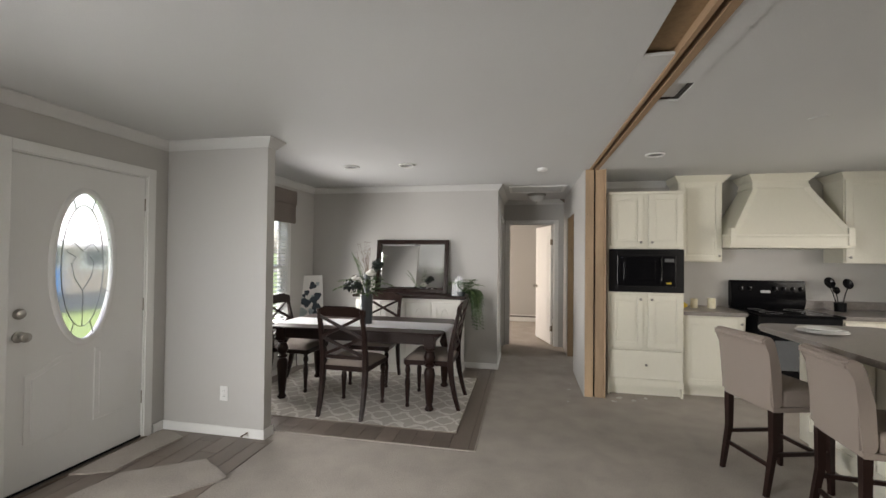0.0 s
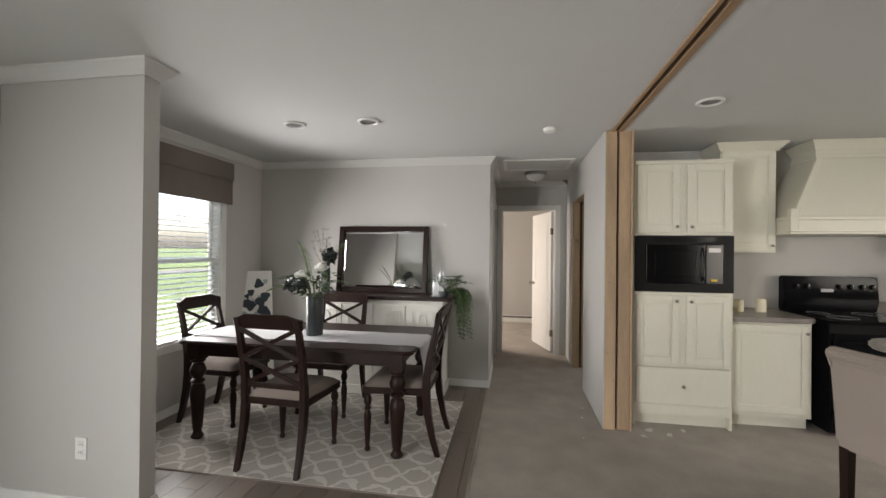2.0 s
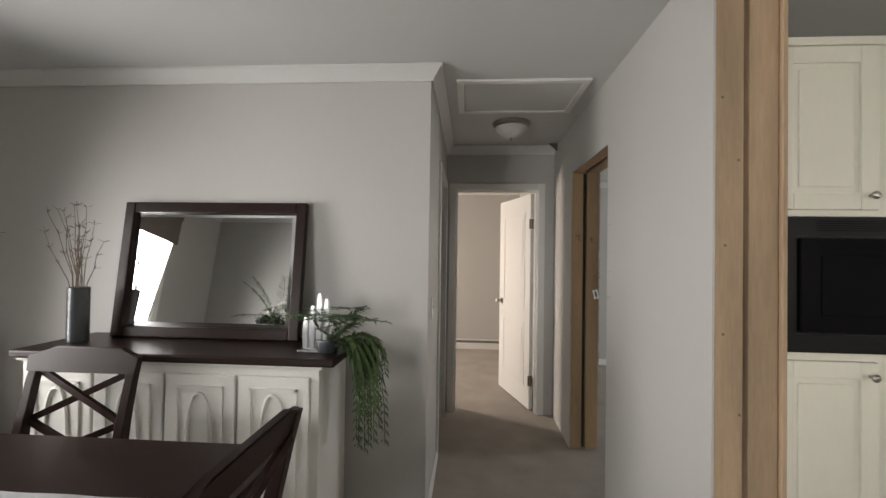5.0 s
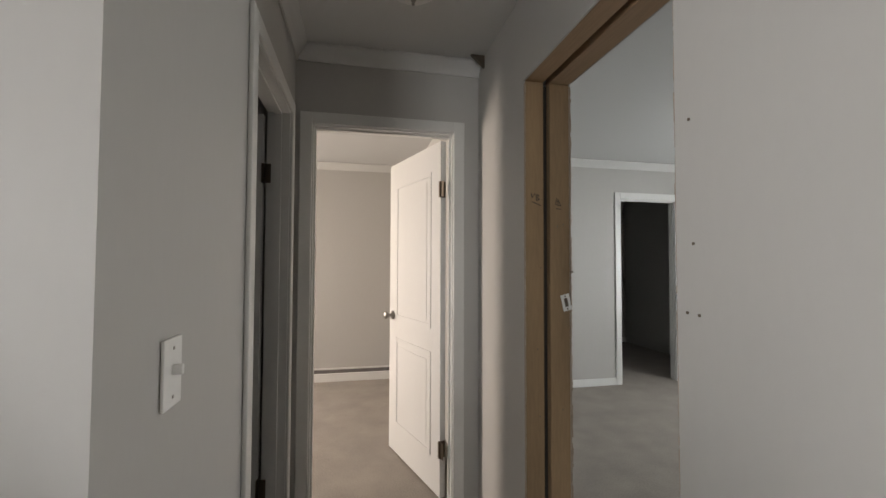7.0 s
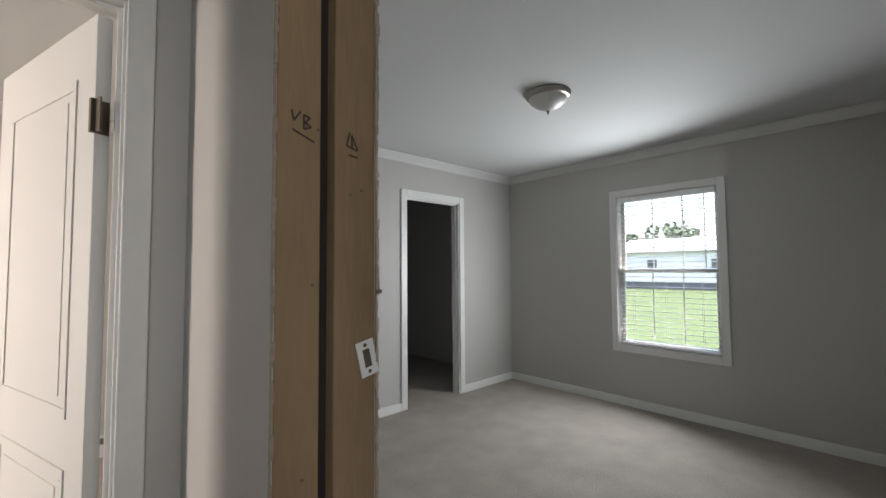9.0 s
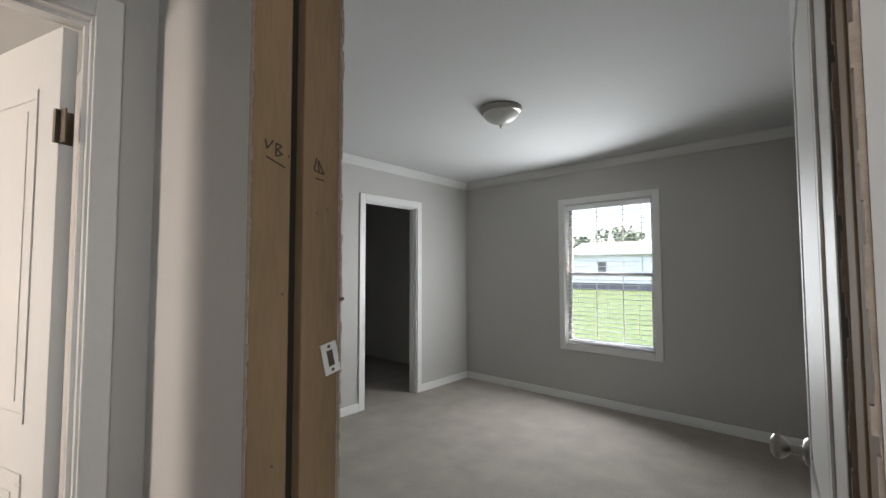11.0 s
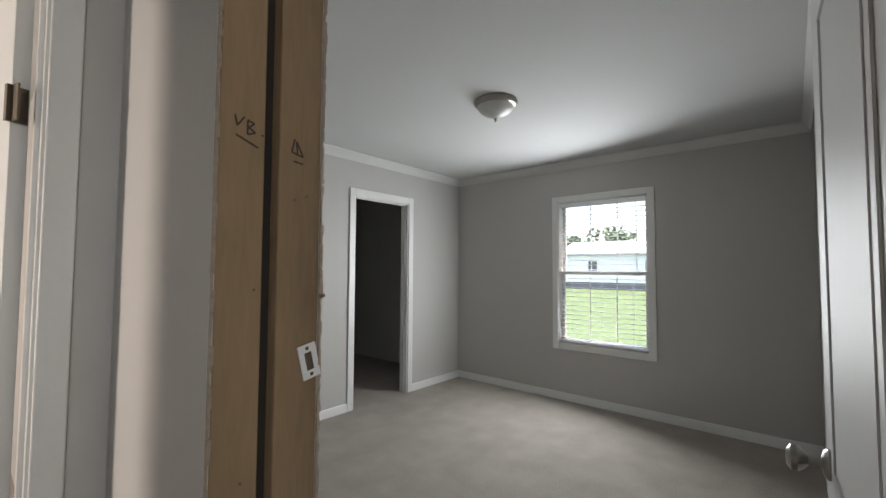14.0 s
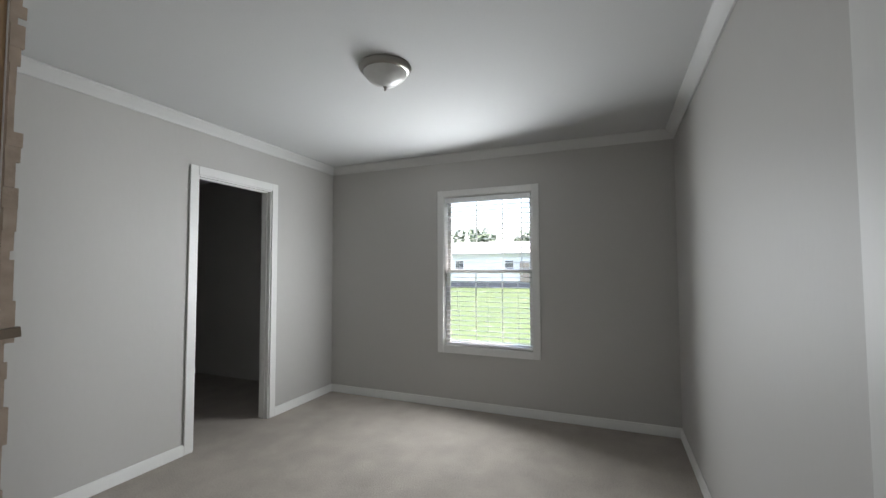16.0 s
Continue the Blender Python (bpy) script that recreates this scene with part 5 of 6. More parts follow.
def buffet_things():
    rnd = random.Random(5)
    root = thing("twig_vase", "slim dark vase holding dry budded twigs", "vase", pose(-2.87, 5.40, 0.986))
    bm = bmesh.new()
    prof = [(0.0, 0.0)] + [(0.046 + 0.0006 * math.sin(i * math.pi / 2), 0.265 * i / 36) for i in range(37)] + [(0.040, 0.265), (0.038, 0.18), (0.0, 0.18)]
    lathe(bm, prof, seg=22, cap=False)
    part("vase", bm, VASE, root, "", True)
    bm = bmesh.new()
    for i in range(15):
        a, l = rnd.uniform(0, 6.28), rnd.uniform(0.28, 0.48)
        sp = rnd.uniform(0.03, 0.17)
        pts = [Vector((0.02 * math.cos(a), 0.02 * math.sin(a), 0.19))]
        for f in np.linspace(0.3, 1, 4):
            pts.append(Vector((sp * f * math.cos(a) + rnd.uniform(-0.012, 0.012), sp * f * math.sin(a) * 0.6, 0.20 + l * f)))
        tube(bm, pts, [0.0024, 0.0022, 0.0018, 0.0014, 0.0009], 5)
        for p in pts[2:]:
            for _ in range(3):
                d = Vector((rnd.gauss(0, 1), rnd.gauss(0, 1), rnd.uniform(0.3, 1.2))).normalized()
                leaf(bm, p + d * 0.004, d, 0.020, 0.008, rnd)
                tube(bm, [p, p + d * 0.03], 0.0009, 4)
    part("twigs", bm, TWIG, root, "dry brown budded twigs")
    root = thing("metal_sculpture", "polished silver sculpture of upright pointed fins", "ornament", pose(-1.635, 5.33, 0.986))
    for x, h, t in ((-0.045, 0.16, -2), (-0.015, 0.21, -1), (0.016, 0.265, 0), (0.047, 0.245, 1)):
        bm = bmesh.new()
        rows = []
        for f in np.linspace(0, 1, 9):
            r = 0.0135 * (1 - 0.55 * f ** 6) + 0.001
            rows.append((x + 0.02 * f * math.sin(radians(t) * 6) , 0, h * f, r, r * 0.6))
        loft(bm, rows)
        bmesh.ops.bevel(bm, geom=bm.edges[:], offset=0.004, segments=2, affect="EDGES")
        part("fin", bm, SILVER, root, "", True)
    part("base", bevelled(-0.075, 0.075, -0.035, 0.035, 0, 0.012, 0.004), SILVER, root)
    root = thing("fern_garland", "green artificial fern trailing off the buffet end", "plant", pose(-1.58, 5.36, 0.986))
    for k in range(28):
        bm = bmesh.new()
        a = rnd.uniform(-0.9, 0.9)
        l = rnd.uniform(0.22, 0.42)
        drop = rnd.uniform(0.22, 0.60) if k > 5 else rnd.uniform(-0.10, 0.04)
        pts = []
        for f in np.linspace(0, 1, 8):
            out = 0.085 + l * 0.50 * math.sin(f * math.pi / 2)
            if k <= 5:
                out = l * 0.8 * f
            pts.append((out * math.cos(a) * (1 if k > 5 else rnd.choice((-0.6, 0.8, 1))), -0.05 + out * math.sin(a) * 0.5, 0.035 + 0.13 * math.sin(f * math.pi * 0.6) - drop * f * f))
        frond(bm, pts, 0.075, rnd, 26)
        part("frond", bm, LEAFL if k % 3 == 0 else LEAF, root)
    bm = bmesh.new()
    lathe(bm, [(0, 0), (0.045, 0), (0.055, 0.04), (0.05, 0.055), (0, 0.05)], seg=16, cap=False)
    bmesh.ops.translate(bm, vec=(0.0, -0.03, 0), verts=bm.verts[:])
    part("pot", bm, VASE, root, "small dark pot", True)


def canvas_print():
    root = thing("canvas_print", "pale canvas print of dark blue-grey flowers leaning in the corner", "painting", pose(-3.635, 5.34, 0.006, -8, 0, 44))
    w, h = 0.185, 1.20
    part("canvas", bevelled(-w, w, 0, 0.035, 0, h, 0.003), PLATE, root)
    # black strip painted in for the shade between canvas and wall
    part("edge", boxes((-w - 0.010, -w - 0.001, -0.002, 0.036, 0, h)), BLACKM, root, "dark strip for the shade beside the canvas")
    rnd = random.Random(2)
    blob = mat("ink_blue_print", (0.035, 0.05, 0.065), 0.7, 0, 20, 0.3)
    pale = mat("pale_teal_print", (0.33, 0.40, 0.41), 0.7, 0, 20, 0.3)
    for k in range(26):
        x, z, r = rnd.uniform(-w + 0.06, w - 0.06), rnd.uniform(0.35, h - 0.08), rnd.uniform(0.022, 0.06)
        bm = bmesh.new()
        pts = []
        for i in range(14):
            a = 2 * math.pi * i / 14
            rr = r * (1 + 0.22 * math.sin(3 * a + k) + 0.1 * rnd.random())
            pts.append((x + rr * math.cos(a), z + rr * 1.1 * math.sin(a)))
        prism(bm, pts, pose(0, -0.0004 - 0.0003 * k / 26, 0, 90), 0.0004)
        part("printed_petal", bm, blob if z > 0.68 and k % 4 else pale, root)


def rug():
    root = thing("area_rug", "beige rug with a cream trellis pattern under the table", "rug")
    bm = boxes((-3.62, -1.355, 3.62, 5.17, 0.0045, 0.0115))
    bmesh.ops.bevel(bm, geom=bm.edges[:], offset=0.003, segments=1, affect="EDGES")
    part("rug_surface", bm, RUG, root)
    part("bound_edge", boxes((-3.63, -1.345, 3.610, 3.6195, 0.0045, 0.0095)), SEATF, root)
    part("bound_edge", boxes((-1.3545, -1.345, 3.62, 5.18, 0.0045, 0.0095)), SEATF, root)


dining_table()
for cx, cy, rz in ((-2.415, 3.955, -3), (-1.71, 4.325, 90), (-2.525, 4.80, 180), (-3.30, 4.465, -90)):
    size = Matrix.Diagonal((1.07, 1.03, 1.015, 1)) if cy < 4.4 else Matrix.Identity(4)
    if cx == -2.415:
        chair = dining_chair(pose(cx, cy, 0.012, 0, 0, rz) @ size)
    else:
        copy_thing(chair, pose(cx, cy, 0.012, 0, 0, rz) @ size)
flower_vase()
table_runner()
buffet()
leaning_mirror()
buffet_things()
canvas_print()
rug()


# ---- kitchen ----
def small_knob(x, y, z, parent):
    bm = bmesh.new()
    lathe(bm, [(0, 0), (0.005, 0), (0.005, 0.012), (0.013, 0.019), (0.014, 0.025), (0.008, 0.031), (0, 0.032)], seg=14, cap=False)
    bmesh.ops.transform(bm, matrix=pose(x, y, z, 90), verts=bm.verts[:])
    part("knob", bm, NICKEL, parent, "brushed nickel knob", True)


def cab_door(root, x0, x1, z0, z1, y, knob=None, name="door", flat=False):
    """A framed door whose front is 18 mm proud of y, with a recessed field."""
    d = 0.018
    st = 0.058
    if flat:
        door = part(name, bevelled(x0, x1, y - d, y, z0, z1, 0.005), CAB, root)
    else:
        door = part(name, boxes((x0 + st, x1 - st, y - d + 0.009, y, z0 + st, z1 - st)), CAB, root)
        for n, a, b, c, e in (("stile", x0, x0 + st, z0, z1), ("stile", x1 - st, x1, z0, z1), ("rail", x0 + st, x1 - st, z0, z0 + st), ("rail", x0 + st, x1 - st, z1 - st, z1)):
            part(n, bevelled(a, b, y - d, y, c, e, 0.003), CAB, door)
        part("bead", bevelled(x0 + st + 0.020, x1 - st - 0.020, y - d + 0.005, y - d + 0.0095, z0 + st + 0.020, z1 - st - 0.020, 0.003), CAB, door)
    if knob:
        small_knob(knob[0], y - d, knob[1], door)
    return door


def tall_cabinet():
    root = thing("tall_cabinet", "tall cream oven cabinet with paired doors and a drawer", "cabinet")
    x0, x1, y0, y1 = 0.105, 0.862, 4.978, 5.695
    part("side_panel", boxes((x0, x0 + 0.018, y0, y1, 0, 2.20)), CAB, root)
    part("side_panel", boxes((x1 - 0.018, x1, y0, y1, 0, 2.20)), CAB, root)
    part("carcass", boxes((x0 + 0.018, x1 - 0.018, y0 + 0.02, y1, 0.10, 1.105), (x0 + 0.018, x1 - 0.018, y0 + 0.42, y1, 1.105, 1.60), (x0 + 0.018, x1 - 0.018, y0 + 0.02, y1, 1.60, 2.19)), CAB, root)
    for z0, z1 in ((0.10, 0.19), (0.50, 0.54), (1.075, 1.118), (1.59, 1.63), (2.16, 2.20)):
        part("frame_rail", boxes((x0 + 0.018, x1 - 0.018, y0, y0 + 0.02, z0, z1)), CAB, root)
    for z0, z1 in ((0.54, 1.075), (1.63, 2.16)):
        part("frame_mullion", boxes((0.455, 0.515, y0, y0 + 0.02, z0, z1)), CAB, root)
    part("crown_strip", bevelled(x0, x1, y0 - 0.012, y0 + 0.03, 2.185, 2.215, 0.004), CAB, root)
    part("toe_kick", boxes((x0 + 0.018, x1 - 0.018, y0 + 0.06, y0 + 0.08, 0, 0.10)), CAB, root)
    for z0, z1, kz in ((1.612, 2.178, 1.66), (0.524, 1.092, 1.045)):
        cab_door(root, 0.122, 0.458, z0, z1, y0, (0.428, kz))
        cab_door(root, 0.510, 0.846, z0, z1, y0, (0.540, kz))
    cab_door(root, 0.122, 0.846, 0.190, 0.492, y0, (0.484, 0.345), "drawer", True)
    m = thing("microwave", "black built-in microwave oven with trim frame", "microwave")
    y = y0 - 0.003
    part("trim_frame", boxes((0.108, 0.858, y - 0.022, y, 1.122, 1.185), (0.108, 0.858, y - 0.022, y, 1.520, 1.586), (0.108, 0.185, y - 0.022, y, 1.185, 1.520), (0.780, 0.858, y - 0.022, y, 1.185, 1.520)), BLACKM, m)
    part("housing", boxes((0.180, 0.785, y - 0.016, y + 0.40, 1.18, 1.525)), BLACKM, m)
    part("door", bevelled(0.190, 0.640, y - 0.034, y - 0.014, 1.192, 1.512, 0.004), BLACK, m, "gloss black door")
    part("window", bevelled(0.255, 0.575, y - 0.037, y - 0.033, 1.250, 1.455, 0.003), BLACK, m, "dark glass window")
    part("control_panel", bevelled(0.645, 0.775, y - 0.034, y - 0.014, 1.192, 1.512, 0.004), BLACK, m)
    part("display", boxes((0.665, 0.755, y - 0.0355, y - 0.0335, 1.45, 1.485)), GREYG, m)
    part("latch_button", bevelled(0.680, 0.730, y - 0.040, y - 0.033, 1.215, 1.232, 0.002), YELLOW, m, "small yellow label")
    bm = bmesh.new()
    tube(bm, [(0.620, y - 0.036, 1.22), (0.620, y - 0.060, 1.25), (0.620, y - 0.060, 1.45), (0.620, y - 0.036, 1.48)], 0.008, 8)
    part("handle", bm, BLACK, m, "", True)
    for i in range(5):
        part("vent_slot", boxes((0.25, 0.72, y - 0.0235, y - 0.0215, 1.538 + i * 0.008, 1.541 + i * 0.008)), BLACK, m)


def wall_cabinet(x0, x1, knob_x, n, label):
    root = thing("wall_cabinet", label, "cabinet", group="kitchen wall cabinets")
    y0, y1, z0, z1 = 5.39, 5.695, 1.455, 2.40
    part("carcass", bevelled(x0, x1, y0, y1, z0, z1, 0.002), CAB, root)
    w = (x1 - x0) / n
    for i in range(n):
        cab_door(root, x0 + w * i + 0.012, x0 + w * (i + 1) - 0.012, z0 + 0.012, z1 - 0.03, y0, (knob_x if n == 1 else x0 + w * (i + 1) - 0.045 if i % 2 else x0 + w * i + 0.045, z0 + 0.065))
    bm = bmesh.new()
    run_trim(bm, CROWN,  [(x0, y1), (x0, y0 - 0.018), (x1, y0 - 0.018), (x1, y1)], H - 0.004)
    box(bm, x0, x1, y0 - 0.016, y1, z1, H - 0.004)
    part("crown", bm, CAB, root, "", True)


def range_hood():
    root = thing("range_hood", "cream painted wooden chimney range hood", "range hood")
    x0, x1, yf, yb = 1.405, 2.555, 5.20, 5.695
    part("base_band", bevelled(x0, x1, yf, yb, 1.635, 1.735, 0.005), CAB, root)
    part("lower_lip", bevelled(x0 - 0.010, x1 + 0.010, yf - 0.012, yb, 1.612, 1.637, 0.006), CAB, root)
    part("upper_lip", bevelled(x0 - 0.008, x1 + 0.008, yf - 0.010, yb, 1.735, 1.765, 0.006), CAB, root)
    for x in (x0 - 0.004, x1 - 0.056):
        part("corner_block", bevelled(x, x + 0.060, yf - 0.016, yf + 0.04, 1.64, 1.83, 0.006), CAB, root)
    bm = bmesh.new()
    a = [(x0 + 0.01, yf + 0.005, 1.765), (x1 - 0.01, yf + 0.005, 1.765), (x1 - 0.01, yb, 1.765), (x0 + 0.01, yb, 1.765)]
    b = [(1.70, 5.37, 2.285), (2.245, 5.37, 2.285), (2.245, yb, 2.285), (1.70, yb, 2.285)]
    va, vb = [bm.verts.new(p) for p in a], [bm.verts.new(p) for p in b]
    for i in range(4):
        bm.faces.new((va[i], va[(i + 1) % 4], vb[(i + 1) % 4], vb[i]))
    bm.faces.new(va[::-1])
    bm.faces.new(vb)
    part("canopy", bm, CAB, root)
    for s, (p, q) in enumerate(((a[0], b[0]), (a[1], b[1]))):
        bm = bmesh.new()
        sg = 1 if s == 0 else -1
        bar(bm, (p[0] + sg * 0.03, p[1] - 0.002, p[2]), (q[0] + sg * 0.03, q[1] - 0.002, q[2]), 0.06, 0.016, (0, 1, 0.4))
        part("edge_board", bm, CAB, root)
    part("neck", bevelled(1.70, 2.245, 5.37, yb, 2.285, 2.40, 0.003), CAB, root)
    part("neck_band", bevelled(1.69, 2.255, 5.355, yb, 2.285, 2.315, 0.004), CAB, root)
    bm = bmesh.new()
    run_trim(bm, CROWN, [(1.702, yb), (1.702, 5.372), (2.243, 5.372), (2.243, yb)], H - 0.004)
    box(bm, 1.70, 2.245, 5.372, yb, 2.40, H - 0.004)
    part("crown", bm, CAB, root, "", True)


def base_run():
    def base(x0, x1, n, label):
        root = thing("base_cabinet", label, "cabinet", group="kitchen base cabinets")
        part("carcass", boxes((x0, x1, 5.09, 5.695, 0.10, 0.878)), CAB, root)
        part("toe_kick", boxes((x0, x1, 5.15, 5.20, 0, 0.10)), CAB, root)
        w = (x1 - x0) / n
        for i in range(n):
            cab_door(root, x0 + w * i + 0.03, x0 + w * (i + 1) - 0.02, 0.135, 0.855, 5.09, (x0 + w * (i + 1) - 0.05, 0.80))
    base(0.870, 1.50, 1, "cream base cabinet with one framed door beside the range")
    base(2.36, 3.60, 2, "cream base cabinet with framed doors")
    for x0, x1 in ((0.866, 1.545), (2.355, 3.61)):
        root = thing("worktop", "speckled grey laminate worktop with a low upstand", "worktop")
        bm = bmesh.new()
        c = 0.10 if x0 < 1 else 0.0
        pts = [(x0, 5.045), (x1 - c, 5.045)] + ([(x1 - c + c * math.sin(t), 5.045 + c - c * math.cos(t)) for t in np.linspace(0.2, math.pi / 2, 6)] if c else []) + [(x1, 5.695), (x0, 5.695)]
        prism(bm, pts, pose(0, 0, 0.880), 0.040)
        bmesh.ops.bevel(bm, geom=[e for e in bm.edges if abs(e.verts[0].co.z - e.verts[1].co.z) < 1e-5], offset=0.008, segments=2, affect="EDGES")
        part("slab", bm, COUNTER, root, "", True)
        part("upstand", bevelled(x0, x1, 5.672, 5.695, 0.921, 1.02 if x0 > 2 else 0.925, 0.001), COUNTER, root)


def cooker():
    root = thing("cooker", "black freestanding electric range with knobs on its backguard", "range")
    x0, x1 = 1.585, 2.345
    part("body", bevelled(x0, x1, 5.03, 5.69, 0.02, 0.895, 0.006), BLACKM, root)
    part("cooktop", bevelled(x0 - 0.004, x1 + 0.004, 4.99, 5.66, 0.897, 0.925, 0.008), BLACK, root, "black glass cooktop")
    part("oven_door", bevelled(x0 + 0.008, x1 - 0.008, 4.985, 5.03, 0.21, 0.82, 0.008), BLACK, root)
    part("oven_window", bevelled(x0 + 0.13, x1 - 0.13, 4.981, 4.986, 0.36, 0.66, 0.003), GREYG, root, "grey oven window")
    part("drawer", bevelled(x0 + 0.008, x1 - 0.008, 4.99, 5.03, 0.04, 0.195, 0.008), BLACK, root)
    bm = bmesh.new()
    tube(bm, [(x0 + 0.06, 4.985, 0.765), (x0 + 0.06, 4.945, 0.765), (x1 - 0.06, 4.945, 0.765), (x1 - 0.06, 4.985, 0.765)], 0.012, 8)
    part("door_handle", bm, BLACK, root, "", True)
    bm = bmesh.new()
    prism(bm, [(5.60, 0.925), (5.575, 1.02), (5.600, 1.235), (5.625, 1.245), (5.675, 1.235), (5.675, 0.925)], Matrix(((0, 0, 1, x0), (1, 0, 0, 0), (0, 1, 0, 0), (0, 0, 0, 1))), x1 - x0)
    bmesh.ops.bevel(bm, geom=bm.edges[:], offset=0.008, segments=2, affect="EDGES")
    guard = part("backguard", bm, BLACK, root, "", True)
    for x in (x0 + 0.10, x0 + 0.19, x1 - 0.31, x1 - 0.22, x1 - 0.13, x1 - 0.05):
        bm = bmesh.new()
        lathe(bm, [(0, 0), (0.026, 0), (0.024, 0.008), (0.020, 0.022), (0.018, 0.026), (0, 0.027)], seg=18, cap=False)
        bmesh.ops.transform(bm, matrix=pose(x, 5.588, 1.15, 83), verts=bm.verts[:])
        k = part("control_knob", bm, BLACKM, root, "", True)
        part("pointer", boxes((x - 0.002, x + 0.002, 5.558, 5.5605, 1.15, 1.17)), FRIDGE, k)
    part("clock_display", boxes((x0 + 0.30, x0 + 0.40, 5.583, 5.588, 1.10, 1.13)), FRIDGE, root, "grey printed clock panel")
    for x, y, r in ((x0 + 0.19, 5.17, 0.10), (x1 - 0.19, 5.17, 0.085), (x0 + 0.19, 5.45, 0.08), (x1 - 0.19, 5.45, 0.10)):
        bm = bmesh.new()
        lathe(bm, [(r - 0.003, 0.9252), (r - 0.003, 0.9262), (r, 0.9262), (r, 0.9252)], x, y, 32, False)
        part("burner_ring", bm, FRIDGE, root)


def island():
    x0, x1, y0, y1, z = 1.03, 1.98, 1.95, 4.02, 0.97
    root = thing("kitchen_island", "cream island with panelled sides", "island")
    part("body", bevelled(x0 + 0.30, x1 - 0.05, y0 + 0.10, y1 - 0.10, 0.09, z - 0.041, 0.004), CAB, root)
    part("plinth", boxes((x0 + 0.34, x1 - 0.09, y0 + 0.14, y1 - 0.14, 0, 0.09)), CAB, root)
    for i in range(3):
        a = y0 + 0.14 + i * 0.60
        bm = boxes((x0 + 0.288, x0 + 0.300, a, a + 0.06, 0.14, z - 0.07), (x0 + 0.288, x0 + 0.300, a + 0.50, a + 0.56, 0.14, z - 0.07), (x0 + 0.288, x0 + 0.300, a + 0.06, a + 0.50, 0.14, 0.20), (x0 + 0.288, x0 + 0.300, a + 0.06, a + 0.50, z - 0.13, z - 0.07))
        part("panel", bm, CAB, root)
    top = thing("island_worktop", "speckled grey laminate island worktop with rounded corners", "worktop")
    bm = bmesh.new()
    c = 0.16
    pts = []
    for sx, sy, st in ((x1 - c, y1 - c, 0), (x0 + c, y1 - c, 90), (x0 + c, y0 + c, 180), (x1 - c, y0 + c, 270)):
        for k in range(7):
            an = radians(st + 15 * k)
            pts.append((sx + c * math.cos(an), sy + c * math.sin(an)))
    prism(bm, pts, pose(0, 0, z - 0.040), 0.040)
    bmesh.ops.bevel(bm, geom=[e for e in bm.edges if abs(e.verts[0].co.z - e.verts[1].co.z) < 1e-5], offset=0.010, segments=3, affect="EDGES")
    part("slab", bm, COUNTER, top, "", True)
    p = thing("place_setting", "stacked white plates on the island", "plates", pose(1.30, 3.62, z))
    for i, r in enumerate((0.15, 0.14, 0.105)):
        bm = bmesh.new()
        lathe(bm, [(0, 0.0), (r * 0.6, 0.0), (r * 0.68, 0.004), (r, 0.014), (r * 0.99, 0.018), (r * 0.66, 0.008), (0, 0.006)], seg=40, cap=False)
        bmesh.ops.translate(bm, vec=(0, 0, 0.0005 + i * 0.009), verts=bm.verts[:])
        part("plate", bm, PLATE, p, "", True)


def bar_stool(m):
    """Faces +y; the rolled back stands at -y."""
    root = thing("bar_stool", "beige upholstered counter stool with rolled back and dark legs", "bar stool", m, "stools at the island")
    w = 0.215
    bm = bmesh.new()
    prof = [(-0.165, 0.60), (-0.175, 0.80), (-0.200, 0.95), (-0.215, 0.985), (-0.245, 1.010), (-0.285, 1.005), (-0.300, 0.980), (-0.288, 0.955), (-0.262, 0.945), (-0.255, 0.90), (-0.240, 0.75), (-0.235, 0.56), (-0.165, 0.56)]
    prism(bm, prof, Matrix(((0, 0, 1, -w), (1, 0, 0, 0), (0, 1, 0, 0), (0, 0, 0, 1))), 2 * w)
    bmesh.ops.bevel(bm, geom=bm.edges[:], offset=0.010, segments=2, affect="EDGES")
    part("backrest", bm, STOOLF, root, "", True)
    bm = bevelled(-w, w, -0.16, 0.21, 0.56, 0.665, 0.025, 3)
    part("seat", bm, STOOLF, root, "", True)
    part("seat_rail", bevelled(-w + 0.008, w - 0.008, -0.22, 0.20, 0.53, 0.562, 0.004), STOOLF, root)
    for sx in (-1, 1):
        for y, lean in ((0.18, 0.01), (-0.20, -0.05)):
            bm = bmesh.new()
            loft(bm, [(sx * (w - 0.03), y + lean, 0, 0.013, 0.013), (sx * (w - 0.03), y, 0.30, 0.018, 0.018), (sx * (w - 0.03), y, 0.535, 0.021, 0.021)])
            part("leg", bm, MAHOG, root, "dark wood leg")
    for a, b in (((-w + 0.03, 0.18, 0.22), (w - 0.03, 0.18, 0.22)), ((-w + 0.03, -0.21, 0.18), (w - 0.03, -0.21, 0.18)), ((-w + 0.03, -0.21, 0.26), (-w + 0.03, 0.18, 0.26)), ((w - 0.03, -0.21, 0.26), (w - 0.03, 0.18, 0.26))):
        bm = bmesh.new()
        bar(bm, a, b, 0.018, 0.024)
        part("stretcher", bm, MAHOG, root)
    return root


